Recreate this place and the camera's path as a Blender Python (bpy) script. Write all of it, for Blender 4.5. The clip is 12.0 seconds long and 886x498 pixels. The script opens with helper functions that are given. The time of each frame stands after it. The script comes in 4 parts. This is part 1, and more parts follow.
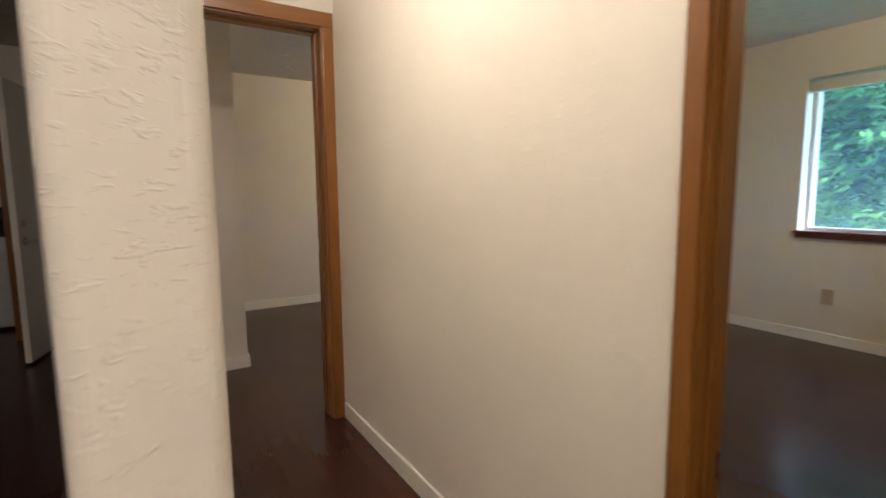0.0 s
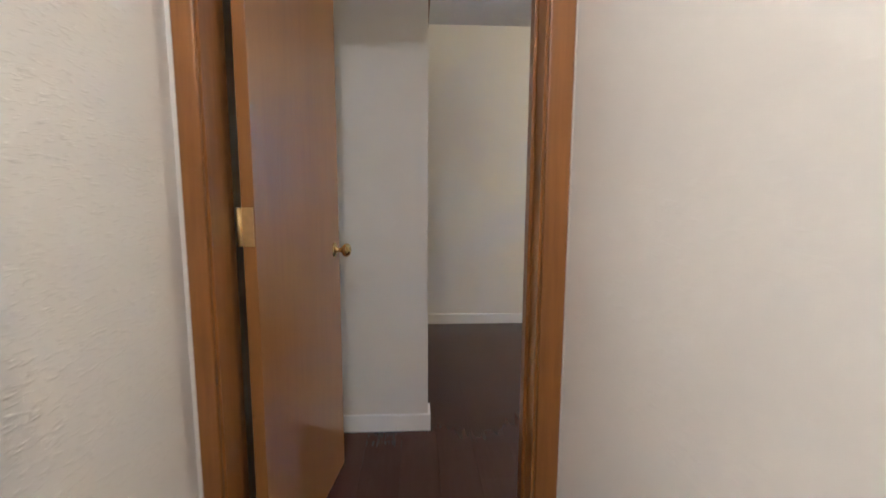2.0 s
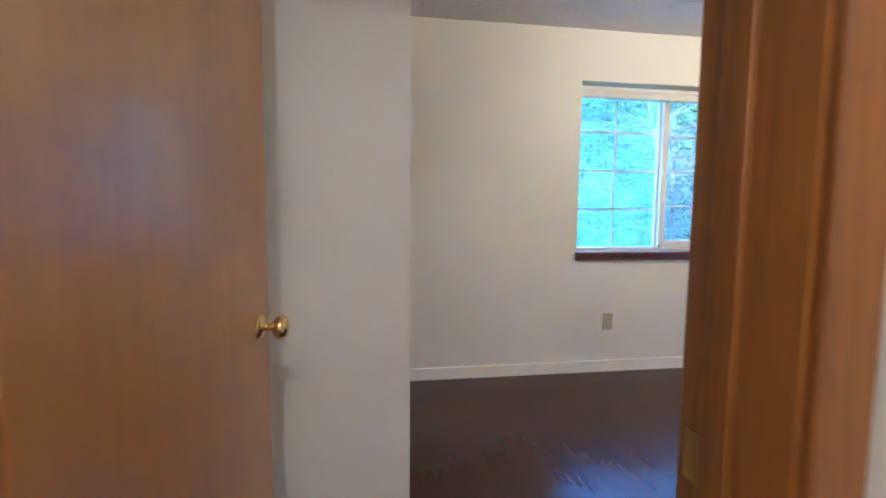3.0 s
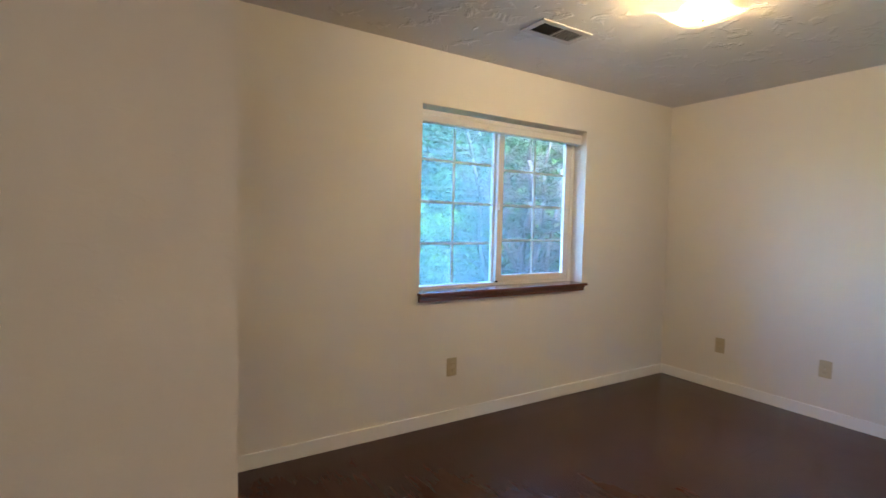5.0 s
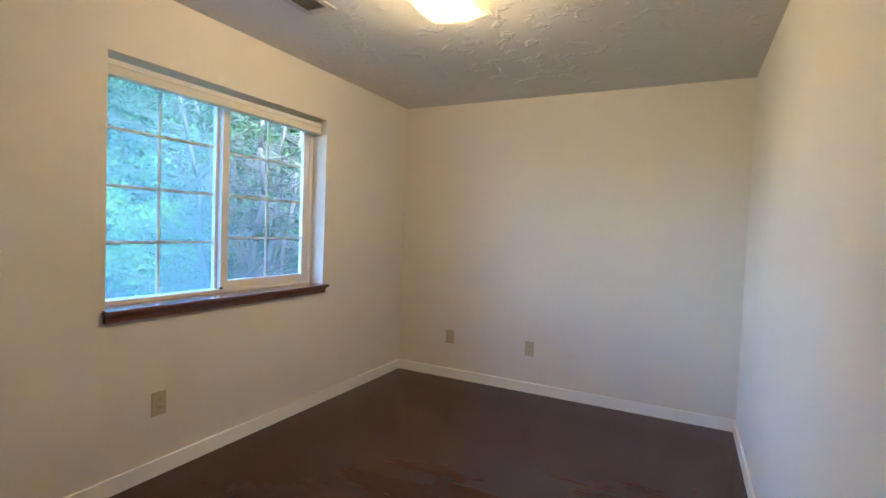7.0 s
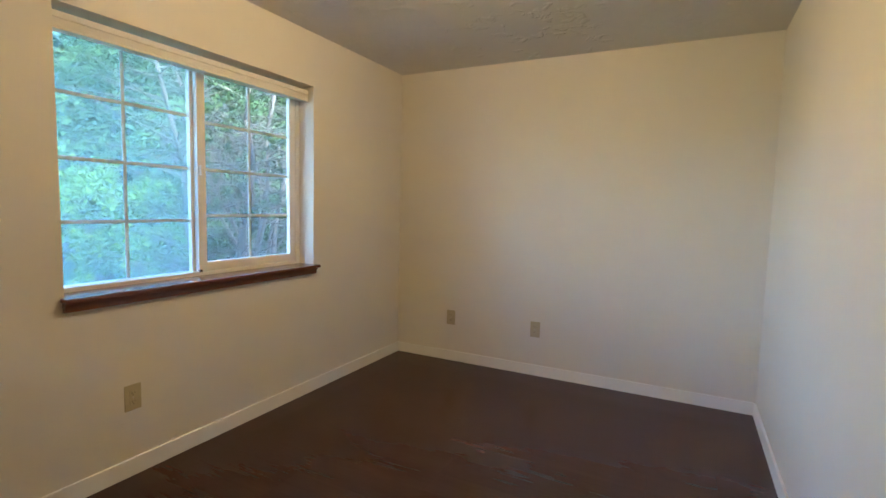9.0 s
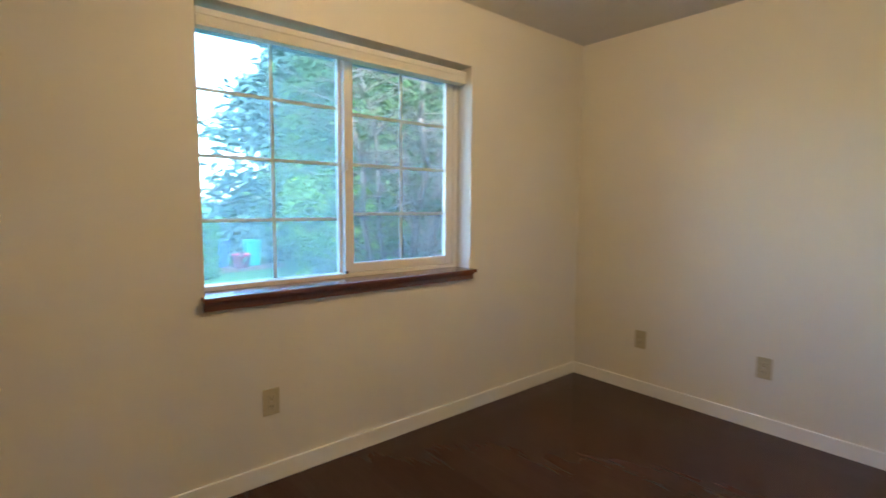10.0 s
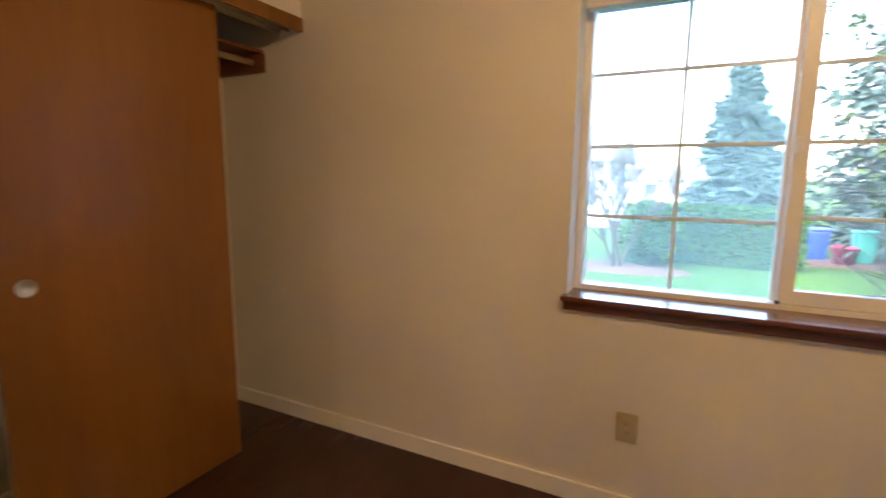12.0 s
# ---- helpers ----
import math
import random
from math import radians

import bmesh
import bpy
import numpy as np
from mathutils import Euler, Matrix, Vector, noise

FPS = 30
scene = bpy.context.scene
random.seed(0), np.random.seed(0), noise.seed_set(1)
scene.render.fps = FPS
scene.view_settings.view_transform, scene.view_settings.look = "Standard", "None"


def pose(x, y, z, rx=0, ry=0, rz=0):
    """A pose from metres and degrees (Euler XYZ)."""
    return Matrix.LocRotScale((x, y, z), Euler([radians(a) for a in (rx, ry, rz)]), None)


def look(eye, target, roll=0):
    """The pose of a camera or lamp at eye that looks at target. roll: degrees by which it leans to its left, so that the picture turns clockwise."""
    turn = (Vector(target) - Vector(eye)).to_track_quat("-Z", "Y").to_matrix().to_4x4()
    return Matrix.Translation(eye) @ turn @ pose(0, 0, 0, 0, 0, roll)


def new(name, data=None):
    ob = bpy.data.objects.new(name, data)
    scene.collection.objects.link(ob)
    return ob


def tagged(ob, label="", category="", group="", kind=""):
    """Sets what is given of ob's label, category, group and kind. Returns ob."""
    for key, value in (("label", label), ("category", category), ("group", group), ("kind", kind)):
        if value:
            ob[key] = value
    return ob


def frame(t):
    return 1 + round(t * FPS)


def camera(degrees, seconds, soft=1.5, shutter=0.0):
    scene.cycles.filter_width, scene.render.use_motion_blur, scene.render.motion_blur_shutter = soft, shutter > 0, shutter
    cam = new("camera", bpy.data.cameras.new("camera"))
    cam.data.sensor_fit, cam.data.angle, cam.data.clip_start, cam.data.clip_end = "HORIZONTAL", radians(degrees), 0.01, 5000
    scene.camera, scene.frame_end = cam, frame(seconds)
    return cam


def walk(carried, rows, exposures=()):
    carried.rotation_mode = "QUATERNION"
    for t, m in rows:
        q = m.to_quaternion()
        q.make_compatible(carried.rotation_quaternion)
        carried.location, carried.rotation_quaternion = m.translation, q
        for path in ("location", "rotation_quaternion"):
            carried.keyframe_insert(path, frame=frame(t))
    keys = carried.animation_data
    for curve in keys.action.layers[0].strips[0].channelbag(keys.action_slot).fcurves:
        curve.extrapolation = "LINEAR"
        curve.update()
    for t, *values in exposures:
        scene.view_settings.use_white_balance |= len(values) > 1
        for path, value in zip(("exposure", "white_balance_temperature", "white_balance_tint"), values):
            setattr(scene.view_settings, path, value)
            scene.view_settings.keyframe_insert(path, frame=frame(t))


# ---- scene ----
cam = camera(85.1, 12.0, 1.5, 0.4)
PATH = [
    (0, (-4.564, -5.349, 1.217), (-3.507, -3.666, 0.988), -0.5),
    (0.5, (-4.398, -5.101, 1.223), (-3.589, -3.289, 0.972), -0.1),
    (1, (-4.226, -4.81, 1.221), (-3.709, -2.9, 0.925), 0.5),
    (1.5, (-4.103, -4.432, 1.207), (-3.838, -2.475, 0.894), 0.1),
    (2, (-4.031, -4.02, 1.213), (-3.919, -2.042, 0.935), 0.3),
    (2.5, (-4.061, -3.619, 1.224), (-3.961, -1.634, 0.999), 0.6),
    (2.7, (-4.106, -3.459, 1.215), (-3.933, -1.477, 1.009), 0.6),
    (4.3, (-4.123, -2.767, 1.332), (-3.29, -0.951, 1.234), 0.5),
    (4.5, (-4.123, -2.723, 1.317), (-3.213, -0.945, 1.229), 0.7),
    (5, (-4.118, -2.677, 1.335), (-3.055, -0.986, 1.233), 1.3),
    (5.5, (-4.108, -2.644, 1.332), (-2.877, -1.071, 1.232), 1.7),
    (6, (-4.076, -2.594, 1.302), (-2.664, -1.18, 1.218), 1.6),
    (6.5, (-3.968, -2.502, 1.325), (-2.37, -1.303, 1.24), 1.7),
    (7, (-3.892, -2.395, 1.328), (-2.109, -1.493, 1.249), 2.2),
    (9, (-3.662, -2.296, 1.309), (-1.885, -1.394, 1.136), 1.4),
    (9.5, (-3.421, -2.209, 1.308), (-1.836, -1.002, 1.128), 0.3),
    (10, (-3.119, -2.139, 1.278), (-1.84, -0.613, 1.097), 0.4),
    (10.5, (-2.875, -2.028, 1.253), (-2.074, -0.205, 1.062), 0.9),
    (11, (-2.604, -1.951, 1.306), (-2.393, 0.023, 1.063), 1.3),
    (11.5, (-2.364, -1.903, 1.335), (-2.721, 0.044, 1.052), 2.4),
    (12, (-2.197, -1.937, 1.36), (-3.088, -0.171, 1.063), 0.5),
]
walk(cam, [(t, look(eye, target, roll)) for t, eye, target, roll in PATH],
     [(0, 4.75, 5300, 10), (0.7, 4.75, 5150, 10), (1.5, 4.98, 4700, 10), (2.7, 5.55, 4400, 10), (4.3, 4.85, 5400, 12), (7.2, 4.8, 5500, 10), (9.5, 4.65, 6200, 8), (11, 4.6, 6200, 10), (12, 4.65, 7700, 24)])

# ---- world, sun, lamps ----
world = bpy.data.worlds.new("overcast_day")
scene.world = world
world.use_nodes = True
wn = world.node_tree
sky = wn.nodes.new("ShaderNodeTexSky")
sky.sky_type = 'NISHITA'
sky.sun_disc = False
sky.sun_elevation, sky.sun_rotation = radians(48), radians(200)
sky.air_density, sky.dust_density, sky.ozone_density = 1.0, 2.0, 3.0
wn.links.new(sky.outputs[0], wn.nodes["Background"].inputs[0])
wn.nodes["Background"].inputs[1].default_value = 0.15

sun_data = bpy.data.lights.new("sun", 'SUN')
sun_data.energy, sun_data.angle, sun_data.color = 0.75, radians(14), (1.0, 0.95, 0.84)
sun = new("sun", sun_data)
sun.matrix_world = look((0, 0, 0), (-math.sin(radians(200)) * -1, -math.cos(radians(200)) * -1 * -1, -0.78))


def bulb(x, y, z, watts, color=(1.0, 0.68, 0.34), radius=0.03):
    d = bpy.data.lights.new("bulb_light", 'POINT')
    d.energy, d.color, d.shadow_soft_size = watts, color, radius
    ob = new("bulb_light", d)
    ob.location = (x, y, z)
    return ob


LAMP_A = (-1.905, -1.37)
LAMP_B = (-1.3, -5.0)
LAMP_HALL = (-4.21, -4.2)
FILL_LIVING = (-5.0, -6.2)
WARM = (1.0, 0.68, 0.33)

for lx, ly, watts in ((*LAMP_A, 1.9), (*LAMP_B, 1.5)):
    bulb(lx, ly, 2.350, watts, WARM, 0.030)
bulb(LAMP_HALL[0], LAMP_HALL[1], 2.31, 0.74, (1.0, 0.77, 0.53), 0.03)
# added fill that brightens the wall end; no lamp is known there
bulb(FILL_LIVING[0], FILL_LIVING[1], 2.30, 2.0, (1.0, 0.76, 0.53), 0.12)

# ---- materials ----
def nodes_of(name):
    m = bpy.data.materials.new(name)
    m.use_nodes = True
    t = m.node_tree
    return m, t, t.nodes["Principled BSDF"], t.links


def coords(t, scale=(1, 1, 1), which="Object"):
    c = t.nodes.new("ShaderNodeTexCoord")
    mp = t.nodes.new("ShaderNodeMapping")
    mp.inputs["Scale"].default_value = scale
    t.links.new(c.outputs[which], mp.inputs[0])
    return mp.outputs[0]


def noise_at(t, vec, scale, detail=4.0, rough=0.55, distort=0.0):
    n = t.nodes.new("ShaderNodeTexNoise")
    n.inputs["Scale"].default_value, n.inputs["Detail"].default_value = scale, detail
    n.inputs["Roughness"].default_value, n.inputs["Distortion"].default_value = rough, distort
    t.links.new(vec, n.inputs["Vector"])
    return n.outputs["Fac"]


def ramp(t, fac, stops):
    r = t.nodes.new("ShaderNodeValToRGB")
    e = r.color_ramp.elements
    while len(e) < len(stops):
        e.new(0.5)
    for k, (p, c) in zip(e, stops):
        k.position, k.color = p, (*c, 1)
    t.links.new(fac, r.inputs[0])
    return r.outputs[0]


def bump(t, height, strength, distance, bsdf, onto=None):
    b = t.nodes.new("ShaderNodeBump")
    b.inputs["Strength"].default_value, b.inputs["Distance"].default_value = strength, distance
    t.links.new(height, b.inputs["Height"])
    if onto:
        t.links.new(onto, b.inputs["Normal"])
    t.links.new(b.outputs[0], bsdf.inputs["Normal"])
    return b.outputs[0]


def shade(c, k):
    return tuple(min(1.0, v * k) for v in c)


def paint(name, color, rough=0.6, var=0.05, relief=0.0, grain=40.0, distance=0.002, knock=0.0, knock_scale=22, knock_depth=0.003, knock_flat=2.2):
    """Painted or plastic surface: faint large stains, fine relief, optional trowelled relief."""
    m, t, b, L = nodes_of(name)
    v = coords(t, (1, 1, 1), "Object")
    n = noise_at(t, v, 1.3, 5)
    L.new(ramp(t, n, [(0.3, shade(color, 1 - var)), (0.7, shade(color, 1 + var))]), b.inputs["Base Color"])
    b.inputs["Roughness"].default_value = rough
    last = None
    if relief:
        last = bump(t, noise_at(t, v, grain, 3), relief, distance, b)
    if knock:
        k = ramp(t, noise_at(t, coords(t, (1, 1, knock_flat)), knock_scale, 3, 0.55, 0.6), [(0.56, (0, 0, 0)), (0.66, (1, 1, 1))])
        bump(t, k, knock, knock_depth, b, last)
    return m


def wood(name, dark, light, rough=0.35, stretch=(1, 1, 0.06), scale=14.0, coat=0.2, relief=0.15):
    m, t, b, L = nodes_of(name)
    info = t.nodes.new("ShaderNodeObjectInfo")
    v = coords(t, stretch)
    add = t.nodes.new("ShaderNodeVectorMath")
    L.new(v, add.inputs[0])
    wide = t.nodes.new("ShaderNodeVectorMath")
    wide.operation = 'SCALE'
    wide.inputs[0].default_value = (7, 5, 3)
    L.new(info.outputs["Random"], wide.inputs["Scale"])
    L.new(wide.outputs[0], add.inputs[1])
    v = add.outputs[0]
    big = noise_at(t, v, scale * 0.25, 4, 0.5, 1.5)
    fine = noise_at(t, v, scale * 6, 6, 0.65)
    mix = t.nodes.new("ShaderNodeMix")
    mix.inputs[0].default_value = 0.4
    L.new(big, mix.inputs[2])
    L.new(fine, mix.inputs[3])
    L.new(ramp(t, mix.outputs[0], [(0.30, dark), (0.68, light)]), b.inputs["Base Color"])
    b.inputs["Roughness"].default_value = rough
    b.inputs["Coat Weight"].default_value = coat
    b.inputs["Coat Roughness"].default_value = 0.15
    bump(t, fine, relief, 0.001, b)
    return m


def metal(name, color, rough=0.2):
    m, t, b, L = nodes_of(name)
    n = noise_at(t, coords(t), 60, 3)
    L.new(ramp(t, n, [(0.3, shade(color, 0.85)), (0.7, color)]), b.inputs["Base Color"])
    b.inputs["Metallic"].default_value, b.inputs["Roughness"].default_value = 1.0, rough
    return m


def glow(name, color, strength):
    m, t, b, L = nodes_of(name)
    b.inputs["Base Color"].default_value = (0.9, 0.85, 0.75, 1)
    b.inputs["Roughness"].default_value = 0.25
    b.inputs["Emission Color"].default_value = (*color, 1)
    b.inputs["Emission Strength"].default_value = strength
    return m


def clear(name, tint, haze=0.0, haze_color=(0.6, 0.65, 0.7)):
    m = bpy.data.materials.new(name)
    m.use_nodes = True
    t = m.node_tree
    t.nodes.clear()
    out = t.nodes.new("ShaderNodeOutputMaterial")
    tr = t.nodes.new("ShaderNodeBsdfTransparent")
    tr.inputs[0].default_value = (*tint, 1)
    top = tr.outputs[0]
    if haze:
        d = t.nodes.new("ShaderNodeBsdfTranslucent")
        d.inputs[0].default_value = (*haze_color, 1)
        mx = t.nodes.new("ShaderNodeMixShader")
        mx.inputs[0].default_value = haze
        t.links.new(top, mx.inputs[1])
        t.links.new(d.outputs[0], mx.inputs[2])
        top = mx.outputs[0]
    else:
        g = t.nodes.new("ShaderNodeBsdfGlossy")
        g.inputs["Roughness"].default_value = 0.02
        lw = t.nodes.new("ShaderNodeLayerWeight")
        pw = t.nodes.new("ShaderNodeMath")
        pw.operation = 'POWER'
        pw.inputs[1].default_value = 5.0
        t.links.new(lw.outputs["Facing"], pw.inputs[0])
        f = t.nodes.new("ShaderNodeMath")
        f.operation = 'MULTIPLY_ADD'
        f.inputs[1].default_value, f.inputs[2].default_value = 0.6, 0.03
        t.links.new(pw.outputs[0], f.inputs[0])
        # pale blue scatter layer imitates veiling glare over the pane
        glare_veil = t.nodes.new("ShaderNodeBsdfTranslucent")
        glare_veil.inputs[0].default_value = (0.60, 0.80, 0.86, 1)
        dm = t.nodes.new("ShaderNodeMixShader")
        dm.inputs[0].default_value = 0.045
        t.links.new(top, dm.inputs[1])
        t.links.new(glare_veil.outputs[0], dm.inputs[2])
        top = dm.outputs[0]
        mx = t.nodes.new("ShaderNodeMixShader")
        t.links.new(f.outputs[0], mx.inputs[0])
        t.links.new(top, mx.inputs[1])
        t.links.new(g.outputs[0], mx.inputs[2])
        top = mx.outputs[0]
    t.links.new(top, out.inputs[0])
    return m


def amber_glass():
    """Thin frosted glass that scatters some of the bulbs' light and lets them show through."""
    m, t, b, L = nodes_of("lit_frosted_glass")
    b.inputs["Base Color"].default_value = (0.75, 0.62, 0.34, 1)
    b.inputs["Roughness"].default_value = 0.2
    b.inputs["Emission Color"].default_value = (1.0, 0.68, 0.20, 1)
    b.inputs["Emission Strength"].default_value = 0.030
    tr = t.nodes.new("ShaderNodeBsdfTransparent")
    tr.inputs[0].default_value = (1.0, 0.93, 0.75, 1)
    mx = t.nodes.new("ShaderNodeMixShader")
    mx.inputs[0].default_value = 0.88
    L.new(tr.outputs[0], mx.inputs[1])
    L.new(b.outputs[0], mx.inputs[2])
    L.new(mx.outputs[0], t.nodes["Material Output"].inputs[0])
    return m


def foliage(name, dark, light):
    m, t, b, L = nodes_of(name)
    geo = t.nodes.new("ShaderNodeNewGeometry")
    n = noise_at(t, coords(t), 1.1, 4)
    mix = t.nodes.new("ShaderNodeMix")
    mix.inputs[0].default_value = 0.5
    L.new(geo.outputs["Random Per Island"], mix.inputs[2])
    L.new(n, mix.inputs[3])
    L.new(ramp(t, mix.outputs[0], [(0.25, dark), (0.75, light)]), b.inputs["Base Color"])
    b.inputs["Roughness"].default_value = 0.85
    b.inputs["Specular IOR Level"].default_value = 0.15
    return m


def plank_mat():
    """Dark stained laminate, each board its own tone, worn patches duller."""
    m, t, b, L = nodes_of("dark_laminate")
    info = t.nodes.new("ShaderNodeObjectInfo")
    c = t.nodes.new("ShaderNodeNewGeometry")
    mp = t.nodes.new("ShaderNodeMapping")
    mp.inputs["Scale"].default_value = (1, 0.07, 1)
    L.new(c.outputs["Position"], mp.inputs[0])
    fine = noise_at(t, mp.outputs[0], 45, 6, 0.6, 0.6)
    mp2 = t.nodes.new("ShaderNodeMapping")
    mp2.inputs["Scale"].default_value = (1, 0.35, 1)
    L.new(c.outputs["Position"], mp2.inputs[0])
    wear = noise_at(t, mp2.outputs[0], 3.2, 5, 0.6, 0.5)
    mix = t.nodes.new("ShaderNodeMix")
    mix.inputs[0].default_value = 0.35
    L.new(fine, mix.inputs[2])
    L.new(info.outputs["Random"], mix.inputs[3])
    col = ramp(t, mix.outputs[0], [(0.2, (0.043, 0.0155, 0.0118)), (0.8, (0.060, 0.0230, 0.0172))])
    worn = t.nodes.new("ShaderNodeMix")
    worn.data_type = 'RGBA'
    L.new(ramp(t, wear, [(0.48, (0, 0, 0)), (0.78, (0.55, 0.55, 0.55))]), worn.inputs[0])
    L.new(col, worn.inputs[6])
    worn.inputs[7].default_value = (0.078, 0.033, 0.026, 1)
    L.new(worn.outputs[2], b.inputs["Base Color"])
    L.new(ramp(t, wear, [(0.3, (0.21, 0.21, 0.21)), (0.7, (0.27, 0.27, 0.27))]), b.inputs["Roughness"])
    b.inputs["Specular IOR Level"].default_value = 0.34
    bump(t, fine, 0.012, 0.0006, b)
    return m


M_WALL = paint("cream_wall_paint", (0.76, 0.72, 0.645), 0.62, 0.025, 0.10, 70, 0.002, 0.09)
M_TROWEL = paint("skip_trowelled_wall_paint", (0.76, 0.72, 0.645), 0.62, 0.025, 0.12, 70, 0.002, 0.38, 58, 0.003, 2.6)
M_CEIL = paint("textured_ceiling_paint", (0.70, 0.685, 0.655), 0.8, 0.03, 0.2, 40, 0.003, 0.6, 8, 0.009, 1.0)
M_TRIM = paint("white_trim_paint", (0.88, 0.865, 0.82), 0.35, 0.03, 0.05, 60)
M_VINYL = paint("white_vinyl", (0.82, 0.81, 0.78), 0.35, 0.02)
M_BLIND = paint("cream_blind_fabric", (0.80, 0.77, 0.71), 0.75, 0.03, 0.1, 200)
M_PLATE = paint("ivory_plastic", (0.50, 0.43, 0.27), 0.35, 0.03)
M_SLOT = paint("dark_slot", (0.05, 0.045, 0.04), 0.6, 0.05)
M_CASING = wood("fir_casing", (0.13, 0.046, 0.006), (0.28, 0.115, 0.016), 0.32, (1, 1, 0.05), 16)
M_CASING_Y = wood("fir_casing_level", (0.13, 0.046, 0.006), (0.28, 0.115, 0.016), 0.32, (0.05, 1, 1), 16)
M_DOOR = wood("birch_door_veneer", (0.215, 0.090, 0.020), (0.315, 0.145, 0.036), 0.30, (1, 1, 0.10), 7, 0.3, 0.05)
M_CLOSET = wood("closet_door_veneer", (0.205, 0.074, 0.012), (0.295, 0.118, 0.023), 0.32, (1, 1, 0.10), 6, 0.25, 0.05)
M_SILL = wood("mahogany_sill", (0.085, 0.022, 0.010), (0.19, 0.058, 0.026), 0.25, (0.06, 1, 1), 18, 0.4)
M_CLEAT = wood("stained_cleat", (0.12, 0.035, 0.015), (0.24, 0.08, 0.03), 0.4, (0.1, 0.1, 1), 14)
M_ROD = wood("pale_rod", (0.45, 0.32, 0.19), (0.62, 0.47, 0.30), 0.45, (1, 0.05, 1), 20)
M_BRASS = metal("brass", (0.82, 0.60, 0.24), 0.16)
M_HINGE = metal("satin_brass", (0.78, 0.58, 0.26), 0.48)
M_STEEL = metal("satin_steel", (0.70, 0.66, 0.58), 0.35)
M_GLASS = clear("window_glass", (0.93, 0.97, 0.98))
M_SCREEN = clear("insect_screen_mesh", (0.86, 0.93, 0.98), 0.07, (0.55, 0.85, 0.80))
M_SHADE = amber_glass()
M_BULB = glow("lit_bulb", (1.0, 0.80, 0.42), 0.9)
M_HALLGLOW = glow("lit_hall_dome", (1.0, 0.80, 0.55), 0.25)
M_FLOOR = paint("floor_underlay", (0.02, 0.012, 0.01), 0.7, 0.1)
M_PLANK = plank_mat()
M_GRILLE = paint("vent_enamel", (0.55, 0.53, 0.50), 0.45, 0.03)
M_SLATS = paint("grey_slat_enamel", (0.22, 0.21, 0.20), 0.5, 0.05)
M_DUCT_SHADE = paint("duct_shade", (0.012, 0.011, 0.01), 0.8, 0.1)
M_APPL = paint("white_enamel", (0.80, 0.80, 0.80), 0.25, 0.02)
M_BLACK = paint("black_enamel", (0.015, 0.015, 0.017), 0.2, 0.05)
M_SIDING = paint("pale_siding", (0.72, 0.72, 0.70), 0.7, 0.05)
M_ROOF = paint("roof_shingle", (0.20, 0.19, 0.19), 0.85, 0.15, 0.4, 12, 0.02)
M_DARKPANE = paint("dark_window_pane", (0.05, 0.06, 0.07), 0.1, 0.1)
M_EAVE = paint("blue_grey_eave", (0.10, 0.15, 0.24), 0.6, 0.05)
M_GRASS = foliage("lawn", (0.018, 0.064, 0.010), (0.040, 0.115, 0.020))
M_LEAF = foliage("cedar_leaf", (0.014, 0.046, 0.010), (0.066, 0.145, 0.026))
M_BUSH = foliage("young_shrub_leaf", (0.028, 0.078, 0.012), (0.095, 0.180, 0.026))
M_MULCH = paint("reddish_bark_mulch", (0.070, 0.040, 0.030), 0.95, 0.3, 0.8, 30, 0.02)
# darker copy of the cedar leaf: shade is put into its colour
M_LEAF_SHADE = foliage("shade_toned_leaf", (0.012, 0.033, 0.010), (0.048, 0.096, 0.027))
M_HEDGE = foliage("hedge_leaf", (0.010, 0.046, 0.012), (0.036, 0.110, 0.024))
M_SPRUCE = foliage("spruce_needle", (0.020, 0.048, 0.046), (0.060, 0.105, 0.095))
M_BARK = paint("bark", (0.085, 0.072, 0.06), 0.9, 0.3, 0.6, 25, 0.02)
M_TWIG = paint("grey_twig", (0.045, 0.039, 0.034), 0.9, 0.2)
M_BLUEBIN = paint("blue_plastic", (0.004, 0.045, 0.30), 0.45, 0.05)
M_TEALBIN = paint("teal_plastic", (0.010, 0.22, 0.19), 0.45, 0.05)
M_REDBIN = paint("red_plastic", (0.30, 0.02, 0.06), 0.45, 0.05)
M_POLE = paint("weathered_pole", (0.09, 0.08, 0.07), 0.9, 0.1)

# ---- mesh helpers ----
def add_box(bm, x0, x1, y0, y1, z0, z1, bev=0.0, seg=2):
    vs = [bm.verts.new((x, y, z)) for x in (x0, x1) for y in (y0, y1) for z in (z0, z1)]
    fs = [(0, 1, 3, 2), (4, 6, 7, 5), (0, 4, 5, 1), (2, 3, 7, 6), (0, 2, 6, 4), (1, 5, 7, 3)]
    faces = [bm.faces.new([vs[i] for i in f]) for f in fs]
    if bev:
        edges = list({e for f in faces for e in f.edges})
        bmesh.ops.bevel(bm, geom=edges, offset=bev, segments=seg, affect='EDGES', profile=0.5)
    return bm


def box(x0, x1, y0, y1, z0, z1, bev=0.0, seg=2):
    return add_box(bmesh.new(), x0, x1, y0, y1, z0, z1, bev, seg)


